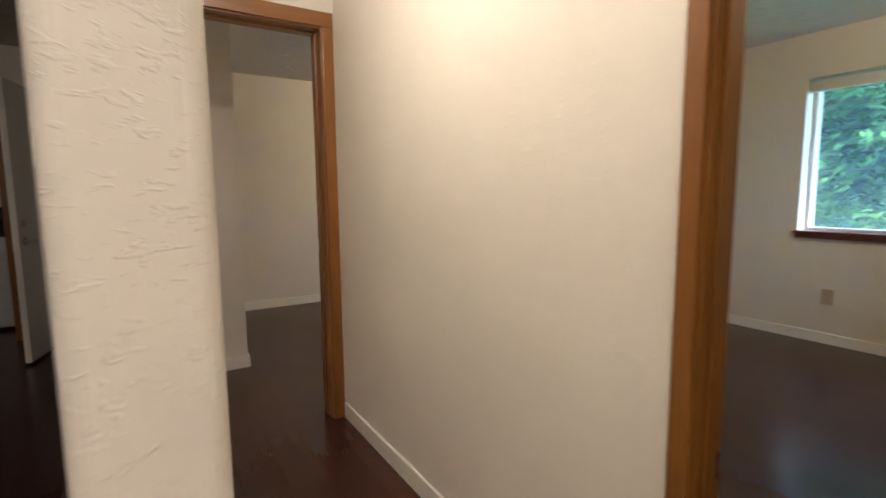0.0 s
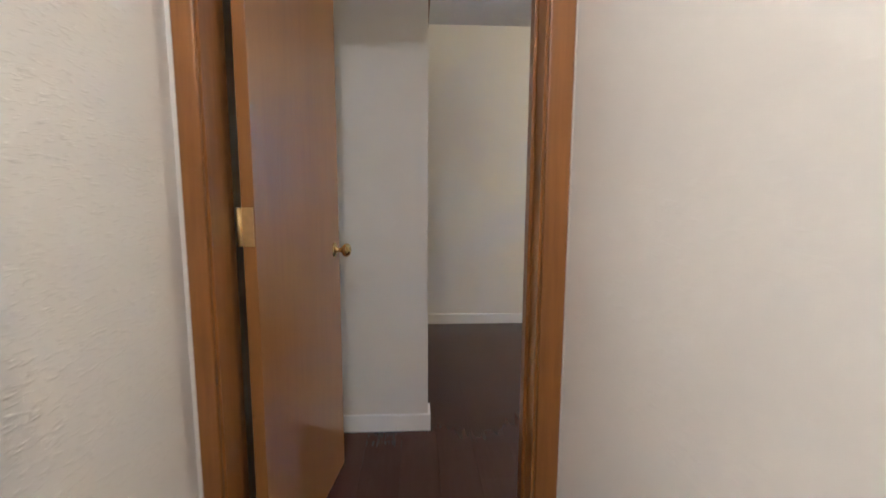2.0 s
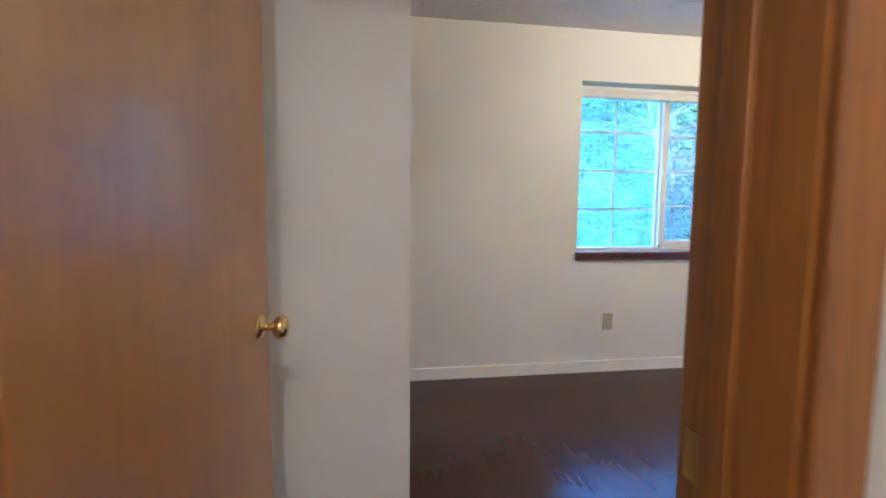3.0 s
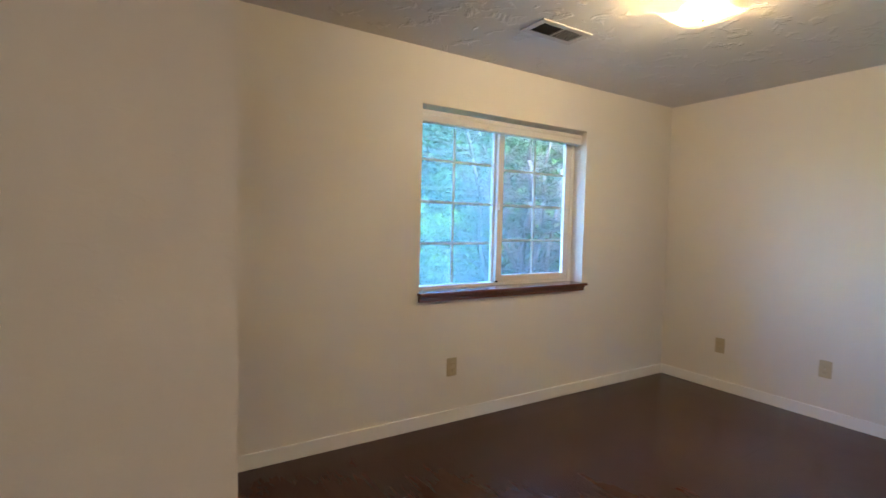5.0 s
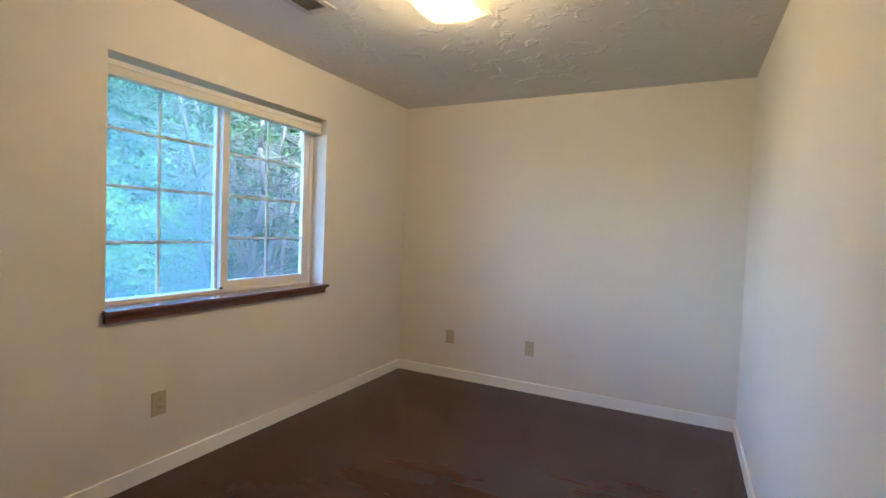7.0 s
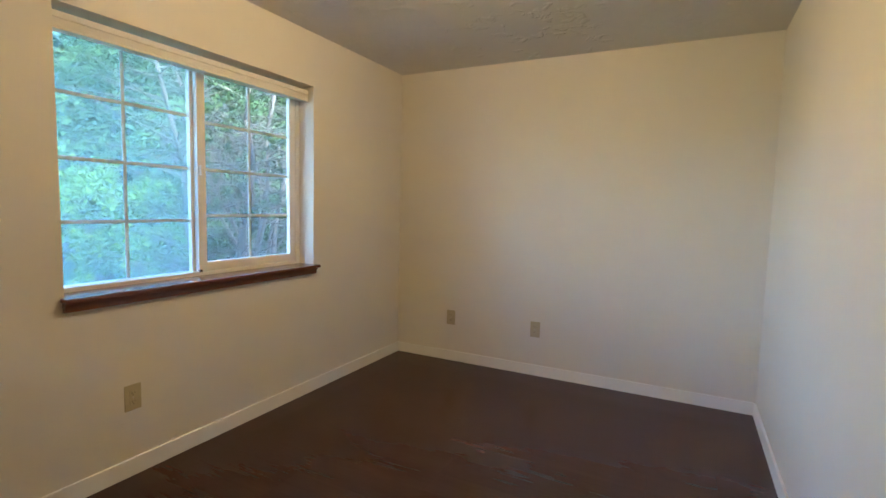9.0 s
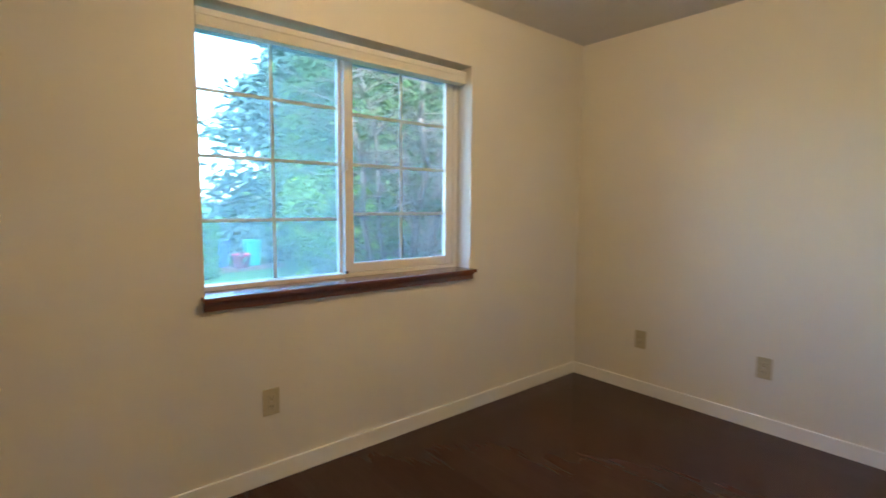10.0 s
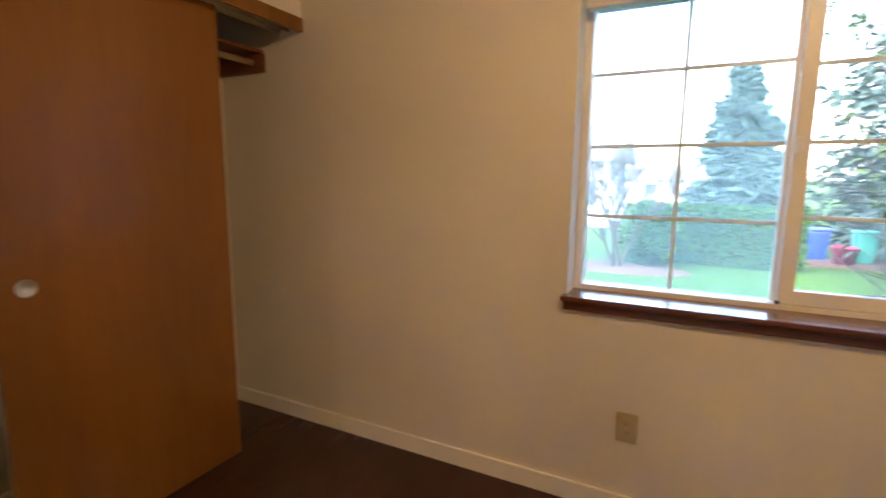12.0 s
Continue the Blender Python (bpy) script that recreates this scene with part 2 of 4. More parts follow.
def add_lathe(bm, profile, axis_pose, n=24, cap=True):
    """Turn (radius, height) pairs round the local z of axis_pose."""
    rings = []
    for r, h in profile:
        rings.append([bm.verts.new(axis_pose @ Vector((r * math.cos(2 * math.pi * i / n), r * math.sin(2 * math.pi * i / n), h))) for i in range(n)])
    for a, b in zip(rings, rings[1:]):
        for i in range(n):
            bm.faces.new((a[i], a[(i + 1) % n], b[(i + 1) % n], b[i]))
    if cap:
        bm.faces.new(list(reversed(rings[0])))
        bm.faces.new(rings[-1])
    return bm


def lathe(profile, axis_pose, n=24, cap=True):
    return add_lathe(bmesh.new(), profile, axis_pose, n, cap)


def mesh_from(name, bm, material, smooth=False):
    bmesh.ops.recalc_face_normals(bm, faces=bm.faces)
    me = bpy.data.meshes.new(name)
    bm.to_mesh(me)
    bm.free()
    me.materials.append(material)
    if smooth:
        for p in me.polygons:
            p.use_smooth = True
    return me


def part(name, bm, material, parent=None, label="", smooth=False):
    ob = new(name, mesh_from(name, bm, material, smooth))
    if parent:
        ob.parent = parent
    if label:
        ob["label"] = label
    return ob


def thing(name, label, category, group="", at=(0, 0, 0), kind=""):
    ob = new(name)
    ob.empty_display_size = 0.1
    ob.location = at
    return tagged(ob, label, category, group, kind)


def structure(name, bm, material, label, category="", parent=None):
    ob = part(name, bm, material, parent)
    return tagged(ob, label, category, "", "structure")


def slab_with_hole(axis, a0, a1, u0, u1, z0, z1, holes):
    """An upright wall: axis 'x' or 'y' is its thickness a0..a1, it runs u0..u1; holes are (u0, u1, z0, z1)."""
    us = sorted({u0, u1, *[h[0] for h in holes], *[h[1] for h in holes]})
    zs = sorted({z0, z1, *[h[2] for h in holes], *[h[3] for h in holes]})
    us = [u for u in us if u0 <= u <= u1]
    zs = [z for z in zs if z0 <= z <= z1]

    def solid(i, j):
        if not (0 <= i < len(us) - 1 and 0 <= j < len(zs) - 1):
            return False
        u, z = (us[i] + us[i + 1]) / 2, (zs[j] + zs[j + 1]) / 2
        return not any(h[0] < u < h[1] and h[2] < z < h[3] for h in holes)
    bm, seen = bmesh.new(), {}

    def v(a, u, z):
        k = (a, u, z)
        if k not in seen:
            seen[k] = bm.verts.new((a, u, z) if axis == 'x' else (u, a, z))
        return seen[k]
    for i in range(len(us) - 1):
        for j in range(len(zs) - 1):
            if not solid(i, j):
                continue
            p, q, r, s = us[i], us[i + 1], zs[j], zs[j + 1]
            for a in (a0, a1):
                bm.faces.new((v(a, p, r), v(a, q, r), v(a, q, s), v(a, p, s)))
            for di, dj, e in ((-1, 0, ((p, r), (p, s))), (1, 0, ((q, r), (q, s))), (0, -1, ((p, r), (q, r))), (0, 1, ((p, s), (q, s)))):
                if not solid(i + di, j + dj):
                    (ua, za), (ub, zb) = e
                    bm.faces.new((v(a0, ua, za), v(a0, ub, zb), v(a1, ub, zb), v(a1, ua, za)))
    return bm


# ---- the shell ----
H = 2.44
WIN = (-2.608, -1.112, 0.884, 2.093)
WIN_B = (-5.04, -3.55, 0.884, 2.093)
XL, XR = -4.564, -3.668
structure("wall_north", slab_with_hole('y', 0.0, 0.24, -4.68, 0.16, -0.35, H + 0.1, [WIN]), M_WALL, "cream textured drywall wall with a window opening", "wall")
structure("wall_east", slab_with_hole('x', 0.0, 0.24, -7.2, 0.0, -0.35, H + 0.1, [WIN_B]), M_WALL, "cream textured drywall wall", "wall")
structure("wall_south", slab_with_hole('y', -2.90, -2.755, XL, 0.0, -0.02, H, [(-4.502, -3.722, -0.03, 2.055)]), M_WALL, "cream drywall partition with a doorway", "wall")
structure("wall_hall_east", slab_with_hole('x', XR, -3.574, -7.2, -2.90, -0.02, H, [(-5.65, -4.830, -0.03, 2.055)]), M_WALL, "cream drywall hallway wall with a doorway", "wall")


def hall_wall():
    """The wall beside the hall; its free end is rounded."""
    bm = bmesh.new()
    r, x0, x1, y0 = 0.02, -4.622, -4.511, -4.94
    out = [(XL, 0.0), (XL, -3.85)]
    for i in range(7):
        a = radians(-15 * i)
        out.append((x1 - r + r * math.cos(a), y0 + r + r * math.sin(a)))
    for i in range(7):
        a = radians(-90 - 15 * i)
        out.append((x0 + r + r * math.cos(a), y0 + r + r * math.sin(a)))
    out += [(-4.68, -3.85), (-4.68, 0.0)]
    lo = [bm.verts.new((x, y, -0.02)) for x, y in out]
    hi = [bm.verts.new((x, y, H)) for x, y in out]
    n = len(out)
    for i in range(n):
        bm.faces.new((lo[i], lo[(i + 1) % n], hi[(i + 1) % n], hi[i]))
    bm.faces.new(lo)
    bm.faces.new(hi)
    return bm


structure("wall_hall_west", hall_wall(), M_TROWEL, "cream skip-trowelled drywall wall with a rounded end", "wall")
structure("wall_closet_end", box(XL, -3.975, -1.785, -1.675, -0.02, H), M_WALL, "cream drywall end wall of the closet", "wall")
structure("wall_closet_header", box(-4.088, -3.975, -1.675, 0.0, 2.112, H), M_WALL, "cream drywall header above the closet opening", "wall")
structure("wall_west", box(-8.6, -8.4, -7.2, 2.4, -0.02, H), M_WALL, "cream drywall wall of the living area", "wall")
structure("wall_back", box(-8.4, 0.0, -7.4, -7.2, -0.02, H), M_WALL, "cream drywall wall closing the living area", "wall")
structure("wall_kitchen", box(-8.4, -4.68, 2.2, 2.4, -0.02, H), M_WALL, "cream drywall wall behind the kitchen", "wall")
structure("wall_passage", box(-4.77, -4.682, 0.24, 2.2, -0.02, H), M_WALL, "cream drywall wall of the passage", "wall")
structure("wall_entry", slab_with_hole('y', -0.02, 0.10, -8.4, -4.682, -0.02, H, [(-6.32, -5.50, -0.03, 2.055)]), M_WALL, "cream drywall wall with the kitchen doorway", "wall")
structure("ceiling", box(-8.4, 0.0, -7.2, 0.0, H, H + 0.1), M_CEIL, "pale grey knockdown-textured ceiling", "ceiling")
structure("ceiling_kitchen", box(-8.4, -4.68, 0.0, 2.2, H + 0.001, H + 0.1), M_CEIL, "pale textured kitchen ceiling", "ceiling")
floor = structure("floor", box(-8.4, 0.0, -7.2, 2.2, -0.2, -0.012), M_FLOOR, "dark brown laminate plank floor", "floor")


def baseboard(x0, x1, y0, y1):
    bm = box(x0, x1, y0, y1, 0.001, 0.086)
    top = [e for e in bm.edges if all(v.co.z > 0.08 for v in e.verts)]
    bmesh.ops.bevel(bm, geom=top, offset=0.003, segments=2, affect='EDGES', profile=0.5)
    return structure("baseboard", bm, M_TRIM, "white painted wooden baseboard along the wall", "baseboard")


T = 0.013
baseboard(XL + T, -T, -T, 0)
baseboard(-T, 0, -2.755 + T, 0)
baseboard(-3.665, -T, -2.755, -2.755 + T)
baseboard(XL, -3.975 + T, -1.785 - T, -1.785)
baseboard(-3.975, -3.975 + T, -1.785, -1.675)
baseboard(XL, XL + T, -2.755, -1.785 - T)
baseboard(XL, XL + T, -1.675, 0)
baseboard(XR - T, XR, -4.799, -2.918)
baseboard(XL, XL + T, -3.85, -2.918)
baseboard(-T, 0, -1.06, 0).matrix_world = pose(XL + T, -3.85, 0, 0, 0, 2.8)
baseboard(-T, 0, -7.2, -2.90)
baseboard(-3.574, -T, -2.90 - T, -2.90)
baseboard(-3.574, -3.574 + T, -4.785, -2.90 - T)
baseboard(-4.68 - T, -4.68, -3.85, -0.02)


# ---- doorways ----
def casing_set(name, axis, face0, face1, u0, u1, top, label, thin=0.019, outer=0.046, rabbet=0.0):
    """Jamb lining, stop and casing of a doorway; wall faces face0 < face1, lining inside u0..u1 under top."""
    root = thing(name, label, "door frame", "", (0, 0, 0), "structure")

    def b(p, q, u, w, z0, z1, bev=0.0):
        return box(p, q, u, w, z0, z1, bev) if axis == 'x' else box(u, w, p, q, z0, z1, bev)
    lv = M_CASING_Y if axis == 'y' else M_CASING
    part("jamb", b(face0 - 0.002, face1 + 0.002 - rabbet, u0, u0 + thin, 0, top), M_CASING, root)
    if rabbet:
        part("rabbet", b(face1 + 0.002 - rabbet, face1 + 0.002, u0, u0 + 0.0015, 0, top), M_CASING, root)
    part("jamb", b(face0 - 0.002, face1 + 0.002, u1 - 0.019, u1, 0, top), M_CASING, root)
    part("head_jamb", b(face0 - 0.002, face1 + 0.002, u0 + thin, u1 - 0.019, top - 0.019, top), lv, root)
    for f, s in ((face0, -1), (face1, 1)):
        p, q = sorted((f, f + s * 0.016))
        part("casing", b(p, q, u0 - outer, u0 + thin - 0.006, 0, top - 0.013, 0.004), M_CASING, root)
        part("casing", b(p, q, u1 - 0.013, u1 + outer, 0, top - 0.013, 0.004), M_CASING, root)
        part("head_casing", b(p, q, u0 - outer, u1 + outer, top - 0.013, top + 0.060, 0.004), lv, root)
    return root, b


frame_a, fb = casing_set("door_frame_1", 'y', -2.90, -2.755, -4.502, -3.722, 2.055, "honey-stained fir door casing and jambs", 0.008, 0.046, 0.040)
part("door_stop", fb(-2.835, -2.795, -3.751, -3.741, 0, 2.036, 0.002), M_CASING, frame_a)
part("door_stop", fb(-2.835, -2.795, -4.473, -3.751, 2.026, 2.036, 0.002), M_CASING_Y, frame_a)
part("strike_plate", box(-3.744, -3.7405, -2.792, -2.764, 0.91, 0.97), M_BRASS, frame_a, "brass strike plate")
frame_b, fbb = casing_set("door_frame_2", 'x', XR, -3.574, -5.65, -4.830, 2.055, "honey-stained fir door casing beside the hallway", 0.019, 0.030)
part("door_stop", fbb(-3.644, -3.604, -4.859, -4.849, 0, 2.036, 0.002), M_CASING, frame_b)
part("strike_plate", box(-3.604, -3.579, -4.8515, -4.8485, 0.62, 0.68), M_BRASS, frame_b, "brass strike plate")


def knob_bm(m):
    """Rose, neck and ball, outward along local z."""
    prof = [(0.030, 0.0), (0.030, 0.003), (0.024, 0.006), (0.010, 0.009), (0.009, 0.026), (0.014, 0.031), (0.022, 0.036),
            (0.0265, 0.044), (0.0265, 0.052), (0.022, 0.060), (0.012, 0.064), (0.002, 0.065)]
    return lathe(prof, m, 28)


def bedroom_door():
    """Slab in local coordinates: hinge line at the origin, leaf along +x, hall face at -y."""
    root = thing("bedroom_door", "open honey-coloured flush birch door with brass knob and hinges", "door", "", (-4.474, -2.772, 0))
    root.rotation_euler = (0, 0, radians(82))
    W, D = 0.715, 0.035
    part("leaf", box(0.004, W, -D, 0, 0.014, 2.028, 0.0015), M_DOOR, root)
    for s, y in ((1, 0.0), (-1, -D)):
        m = Matrix.Translation((W - 0.062, y, 0.945)) @ Matrix.Rotation(radians(-90 * s), 4, 'X')
        part("knob", knob_bm(m), M_BRASS, root, "polished brass ball knob", True)
    part("latch_plate", box(W - 0.001, W + 0.001, -0.030, -0.006, 0.915, 0.975), M_BRASS, root, "brass latch plate")
    for z in (0.27, 1.095, 1.83):
        h = part("hinge", box(0.0015, 0.0042, -D + 0.003, -0.002, z - 0.05, z + 0.05), M_HINGE, root, "satin brass butt hinge")
        part("knuckle", lathe([(0.006, z - 0.05), (0.006, z + 0.05)], pose(-0.001, 0.004, 0), 12), M_HINGE, h, "", True)
    return root


bedroom_door()


# ---- windows ----
def window_unit(name, label, w, h, dressed=True):
    """A sliding vinyl window with grids: local x along the wall 0..w, y outward, z 0..h; sits in the outer part of the opening."""
    root = thing(name, label, "window", "", (0, 0, 0), "structure")
    y0, y1 = 0.125, 0.215
    f = 0.030
    fr = part("window_frame", box(0, f, y0, y1, 0, h, 0.003), M_VINYL, root)
    part("frame_side", box(w - f, w, y0, y1, 0, h, 0.003), M_VINYL, fr)
    part("frame_head", box(f, w - f, y0, y1, h - f, h, 0.003), M_VINYL, fr)
    part("frame_foot", box(f, w - f, y0, y1, 0, f, 0.003), M_VINYL, fr)
    mid = w / 2 + 0.004
    s = 0.052
    a, b = y0 + 0.010, y0 + 0.042
    sash = part("sliding_sash", box(mid - 0.030, mid + s - 0.030, a - 0.002, b, f + 0.001, h - f - 0.001, 0.004), M_VINYL, root)
    part("sash_stile", box(w - f - s, w - f - 0.001, a, b, f + 0.001, h - f - 0.001, 0.004), M_VINYL, sash)
    part("sash_rail", box(mid + s - 0.031, w - f - s, a, b, f + 0.001, f + s, 0.004), M_VINYL, sash)
    part("sash_rail", box(mid + s - 0.031, w - f - s, a, b, h - f - s, h - f - 0.001, 0.004), M_VINYL, sash)
    part("latch", box(mid - 0.022, mid - 0.004, a - 0.018, a - 0.001, h * 0.47, h * 0.47 + 0.055, 0.004), M_VINYL, sash)
    part("weep_block", box(mid - 0.034, mid - 0.020, y0 - 0.004, a, f, f + 0.012), M_SLOT, sash)
    part("meeting_stile", box(mid - 0.045, mid - 0.008, b + 0.003, b + 0.034, f, h - f, 0.003), M_VINYL, root)
    panes = ((f, mid - 0.045, b + 0.018, f, h - f), (mid + s - 0.031, w - f - s, a + 0.016, f + s, h - f - s))
    for k, (x0, x1, yy, z0, z1) in enumerate(panes):
        p = part("pane", box(x0, x1, yy - 0.002, yy + 0.002, z0, z1), M_GLASS, root)
        p.visible_shadow = False
        if not dressed:
            continue
        g = 0.008
        xm = (x0 + x1) / 2
        part("grid_upright", box(xm - g, xm + g, yy + 0.004, yy + 0.010, z0, z1, 0.002), M_VINYL, p)
        for i in (1, 2, 3):
            z = z0 + (z1 - z0) * i / 4
            part("grid_bar", box(x0, x1, yy + 0.0045, yy + 0.0095, z - g, z + g, 0.002), M_VINYL, p)
    if dressed:
        sc = part("insect_screen", box(f, mid - 0.045, y1 - 0.012, y1 - 0.010, f, h - f), M_SCREEN, root, "grey insect screen")
        sc.visible_shadow = False
    return root


def sill_unit(w):
    root = thing("window_sill", "dark mahogany-stained wooden window sill with apron", "window sill", "", (0, 0, 0))
    bm = box(-0.016, w + 0.016, -0.052, 0.0, -0.016, 0.004, 0.004)
    add_box(bm, 0.001, w - 0.001, 0.0, 0.124, -0.0005, 0.004)
    part("stool", bm, M_SILL, root)
    ap = box(-0.010, w + 0.010, -0.022, -0.001, -0.058, -0.016, 0.003)
    add_box(ap, -0.010, w + 0.010, -0.032, -0.001, -0.030, -0.0165, 0.004)
    part("apron", ap, M_SILL, root)
    return root


def blind_unit(w):
    root = thing("cellular_blind", "cream pleated blind drawn fully up under the window head", "blind")
    part("head_rail", box(0.012, w - 0.012, 0.035, 0.090, -0.054, -0.026, 0.004), M_BLIND, root)
    bm = bmesh.new()
    for i in range(7):
        z = -0.0595 - i * 0.0040
        add_box(bm, 0.016, w - 0.016, 0.036 + 0.002 * (i % 2), 0.088 - 0.002 * (i % 2), z, z + 0.0036)
    part("pleats", bm, M_BLIND, root)
    part("bottom_rail", box(0.014, w - 0.014, 0.034, 0.091, -0.099, -0.0845, 0.003), M_BLIND, root)
    return root


ww, wh = WIN[1] - WIN[0], WIN[3] - WIN[2]
for nm, m in (("window_1", pose(WIN[0], 0, WIN[2])), ("window_2", pose(0, WIN_B[1], WIN_B[2], 0, 0, -90))):
    win = window_unit(nm, "white vinyl sliding window with grids" if nm == "window_1" else "white vinyl sliding window with plain panes", ww, wh - 0.001, nm == "window_1")
    win.matrix_world = m
    s_ = sill_unit(ww)
    s_.matrix_world = m @ Matrix.Translation((0, 0, 0.006))
    b_ = blind_unit(ww)
    b_.matrix_world = m @ Matrix.Translation((0, 0, wh - 0.001))


# ---- outlets, switch, vent, lamps ----
def outlet(m):
    """Duplex outlet; local x along the wall, -y into the room."""
    root = thing("wall_outlet", "ivory plastic duplex outlet on the wall", "outlet", "wall outlets")
    part("plate", box(-0.039, 0.039, -0.006, 0, -0.062, 0.062, 0.003), M_PLATE, root)
    for z in (-0.021, 0.021):
        r = part("receptacle", box(-0.017, 0.017, -0.0085, -0.006, z - 0.0145, z + 0.0145, 0.002), M_PLATE, root)
        bm = box(-0.0075, -0.0055, -0.009, -0.0084, z - 0.002, z + 0.006)
        add_box(bm, 0.0055, 0.0075, -0.009, -0.0084, z - 0.002, z + 0.006)
        add_box(bm, -0.002, 0.002, -0.009, -0.0084, z - 0.010, z - 0.006)
        part("slots", bm, M_SLOT, r)
    part("screw", lathe([(0.003, 0.006), (0.003, 0.0072)], pose(0, 0, 0, 90), 10), M_STEEL, root)
    root.matrix_world = m
    return root


outlet(pose(-2.347, 0, 0.378))
outlet(pose(0, -0.531, 0.372, 0, 0, -90))
outlet(pose(0, -1.268, 0.368, 0, 0, -90))
outlet(pose(0, -3.79, 0.375, 0, 0, -90))


def light_switch(m):
    root = thing("light_switch", "ivory plastic toggle light switch on the hallway wall", "light switch")
    part("plate", box(-0.037, 0.037, -0.006, 0, -0.060, 0.060, 0.003), M_PLATE, root)
    part("slot", box(-0.006, 0.006, -0.0066, -0.006, -0.013, 0.013), M_SLOT, root)
    bm = box(-0.0045, 0.0045, -0.022, -0.006, -0.006, 0.004, 0.0015)
    bmesh.ops.rotate(bm, verts=bm.verts, cent=(0, -0.006, 0), matrix=Matrix.Rotation(radians(18), 3, 'X'))
    part("toggle", bm, M_PLATE, root)
    for z in (-0.030, 0.030):
        part("screw", lathe([(0.003, 0.006), (0.003, 0.0072)], pose(0, 0, z, 90), 10), M_STEEL, root)
    root.matrix_world = m
    return root


light_switch(pose(XL, -3.614, 1.166, 0, 0, 90))


def vent(cx, cy):
    root = thing("ceiling_vent", "white metal ceiling register with one half open", "ceiling vent", "", (cx, cy, H))
    # flat near-black sheet paints the shade inside the duct
    part("backing", box(-0.150, 0.150, -0.060, 0.060, -0.002, 0.0), M_DUCT_SHADE, root)
    for y0, y1, x0, x1 in ((-0.095, -0.058, -0.19, 0.19), (0.058, 0.095, -0.19, 0.19), (-0.058, 0.058, -0.19, -0.150), (-0.058, 0.058, 0.150, 0.19), (-0.058, 0.058, -0.006, 0.006)):
        part("frame", box(x0, x1, y0, y1, -0.009, -0.001, 0.003), M_GRILLE, root)
    for half, tilt in ((-1, 62), (1, 20)):
        for i in range(8):
            y = -0.050 + i * 0.0143
            x0, x1 = (-0.150, -0.006) if half < 0 else (0.006, 0.150)
            bm = box(x0, x1, -0.0065, 0.0065, -0.0006, 0.0006)
            bmesh.ops.rotate(bm, verts=bm.verts, cent=(0, 0, 0), matrix=Matrix.Rotation(radians(tilt), 3, 'X'))
            bmesh.ops.translate(bm, verts=bm.verts, vec=(0, y, -0.0085 if half > 0 else -0.0045))
            # slats of the open half are blackened to read as shade
            part("slat", bm, M_SLATS if half > 0 else M_DUCT_SHADE, root)
    return root


vent(-2.11, -0.64)


def square_lamp(cx, cy, name="ceiling_lamp"):
    root = thing(name, "lit square ceiling lamp of bent frosted glass", "ceiling lamp", "", (cx, cy, H))
    # added disc above the bulbs, cuts the hot spot on the ceiling
    part("ceiling_light_block", lathe([(0.100, -0.072), (0.100, -0.069)], pose(0, 0, 0), 32), M_TRIM, root, "white disc added to keep bulb light off the ceiling", True)
    part("canopy", lathe([(0.030, -0.022), (0.034, -0.004), (0.034, 0.0)], pose(0, 0, 0), 28), M_TRIM, root, "white metal canopy", True)
    n, half, bm = 16, 0.134, bmesh.new()
    grid = {}
    for i in range(n + 1):
        for j in range(n + 1):
            u, v = i / n * 2 - 1, j / n * 2 - 1
            z = -0.122 + 0.009 * (u * u + v * v) + 0.010 * (u * v) ** 2
            grid[i, j] = bm.verts.new((u * half * (0.97 + 0.07 * v * v), v * half * (0.97 + 0.07 * u * u), z))
    for i in range(n):
        for j in range(n):
            bm.faces.new((grid[i, j], grid[i + 1, j], grid[i + 1, j + 1], grid[i, j + 1]))
    bmesh.ops.solidify(bm, geom=bm.faces, thickness=0.005)
    part("glass_shade", bm, M_SHADE, root, "glowing frosted glass shade", True).visible_shadow = False
    for bx in (-0.055, 0.055):
        holder = part("lamp_holder", lathe([(0.014, -0.004), (0.014, 0.022)], pose(bx, 0, -0.066), 14), M_TRIM, root, "white lamp holder", True)
        prof = [(0.003, -0.034), (0.014, -0.031), (0.022, -0.022), (0.022, -0.014), (0.014, -0.004)]
        part("bulb", lathe(prof, pose(bx, 0, -0.066), 18), M_BULB, holder, "lit round bulb", True).visible_shadow = False
    part("finial", lathe([(0.003, -0.142), (0.009, -0.138), (0.009, -0.130), (0.004, -0.126), (0.004, -0.02)], pose(0, 0, 0), 14), M_BRASS, root, "small brass finial", True)
    return root


square_lamp(*LAMP_A)
square_lamp(*LAMP_B)


def dome_lamp(cx, cy):
    root = thing("unseen_dome_lamp", "unseen lit round frosted glass ceiling lamp", "ceiling lamp", "", (cx, cy, H))
    part("base", lathe([(0.13, -0.02), (0.135, 0.0)], pose(0, 0, 0), 32), M_TRIM, root, "", True)
    part("dome", lathe([(0.125, -0.021), (0.118, -0.045), (0.09, -0.07), (0.05, -0.083), (0.004, -0.087)], pose(0, 0, 0), 32), M_HALLGLOW, root, "glowing frosted dome", True).visible_shadow = False
    return root


dome_lamp(*LAMP_HALL)
# invented fixture to go with the living area fill
dome_lamp(*FILL_LIVING)


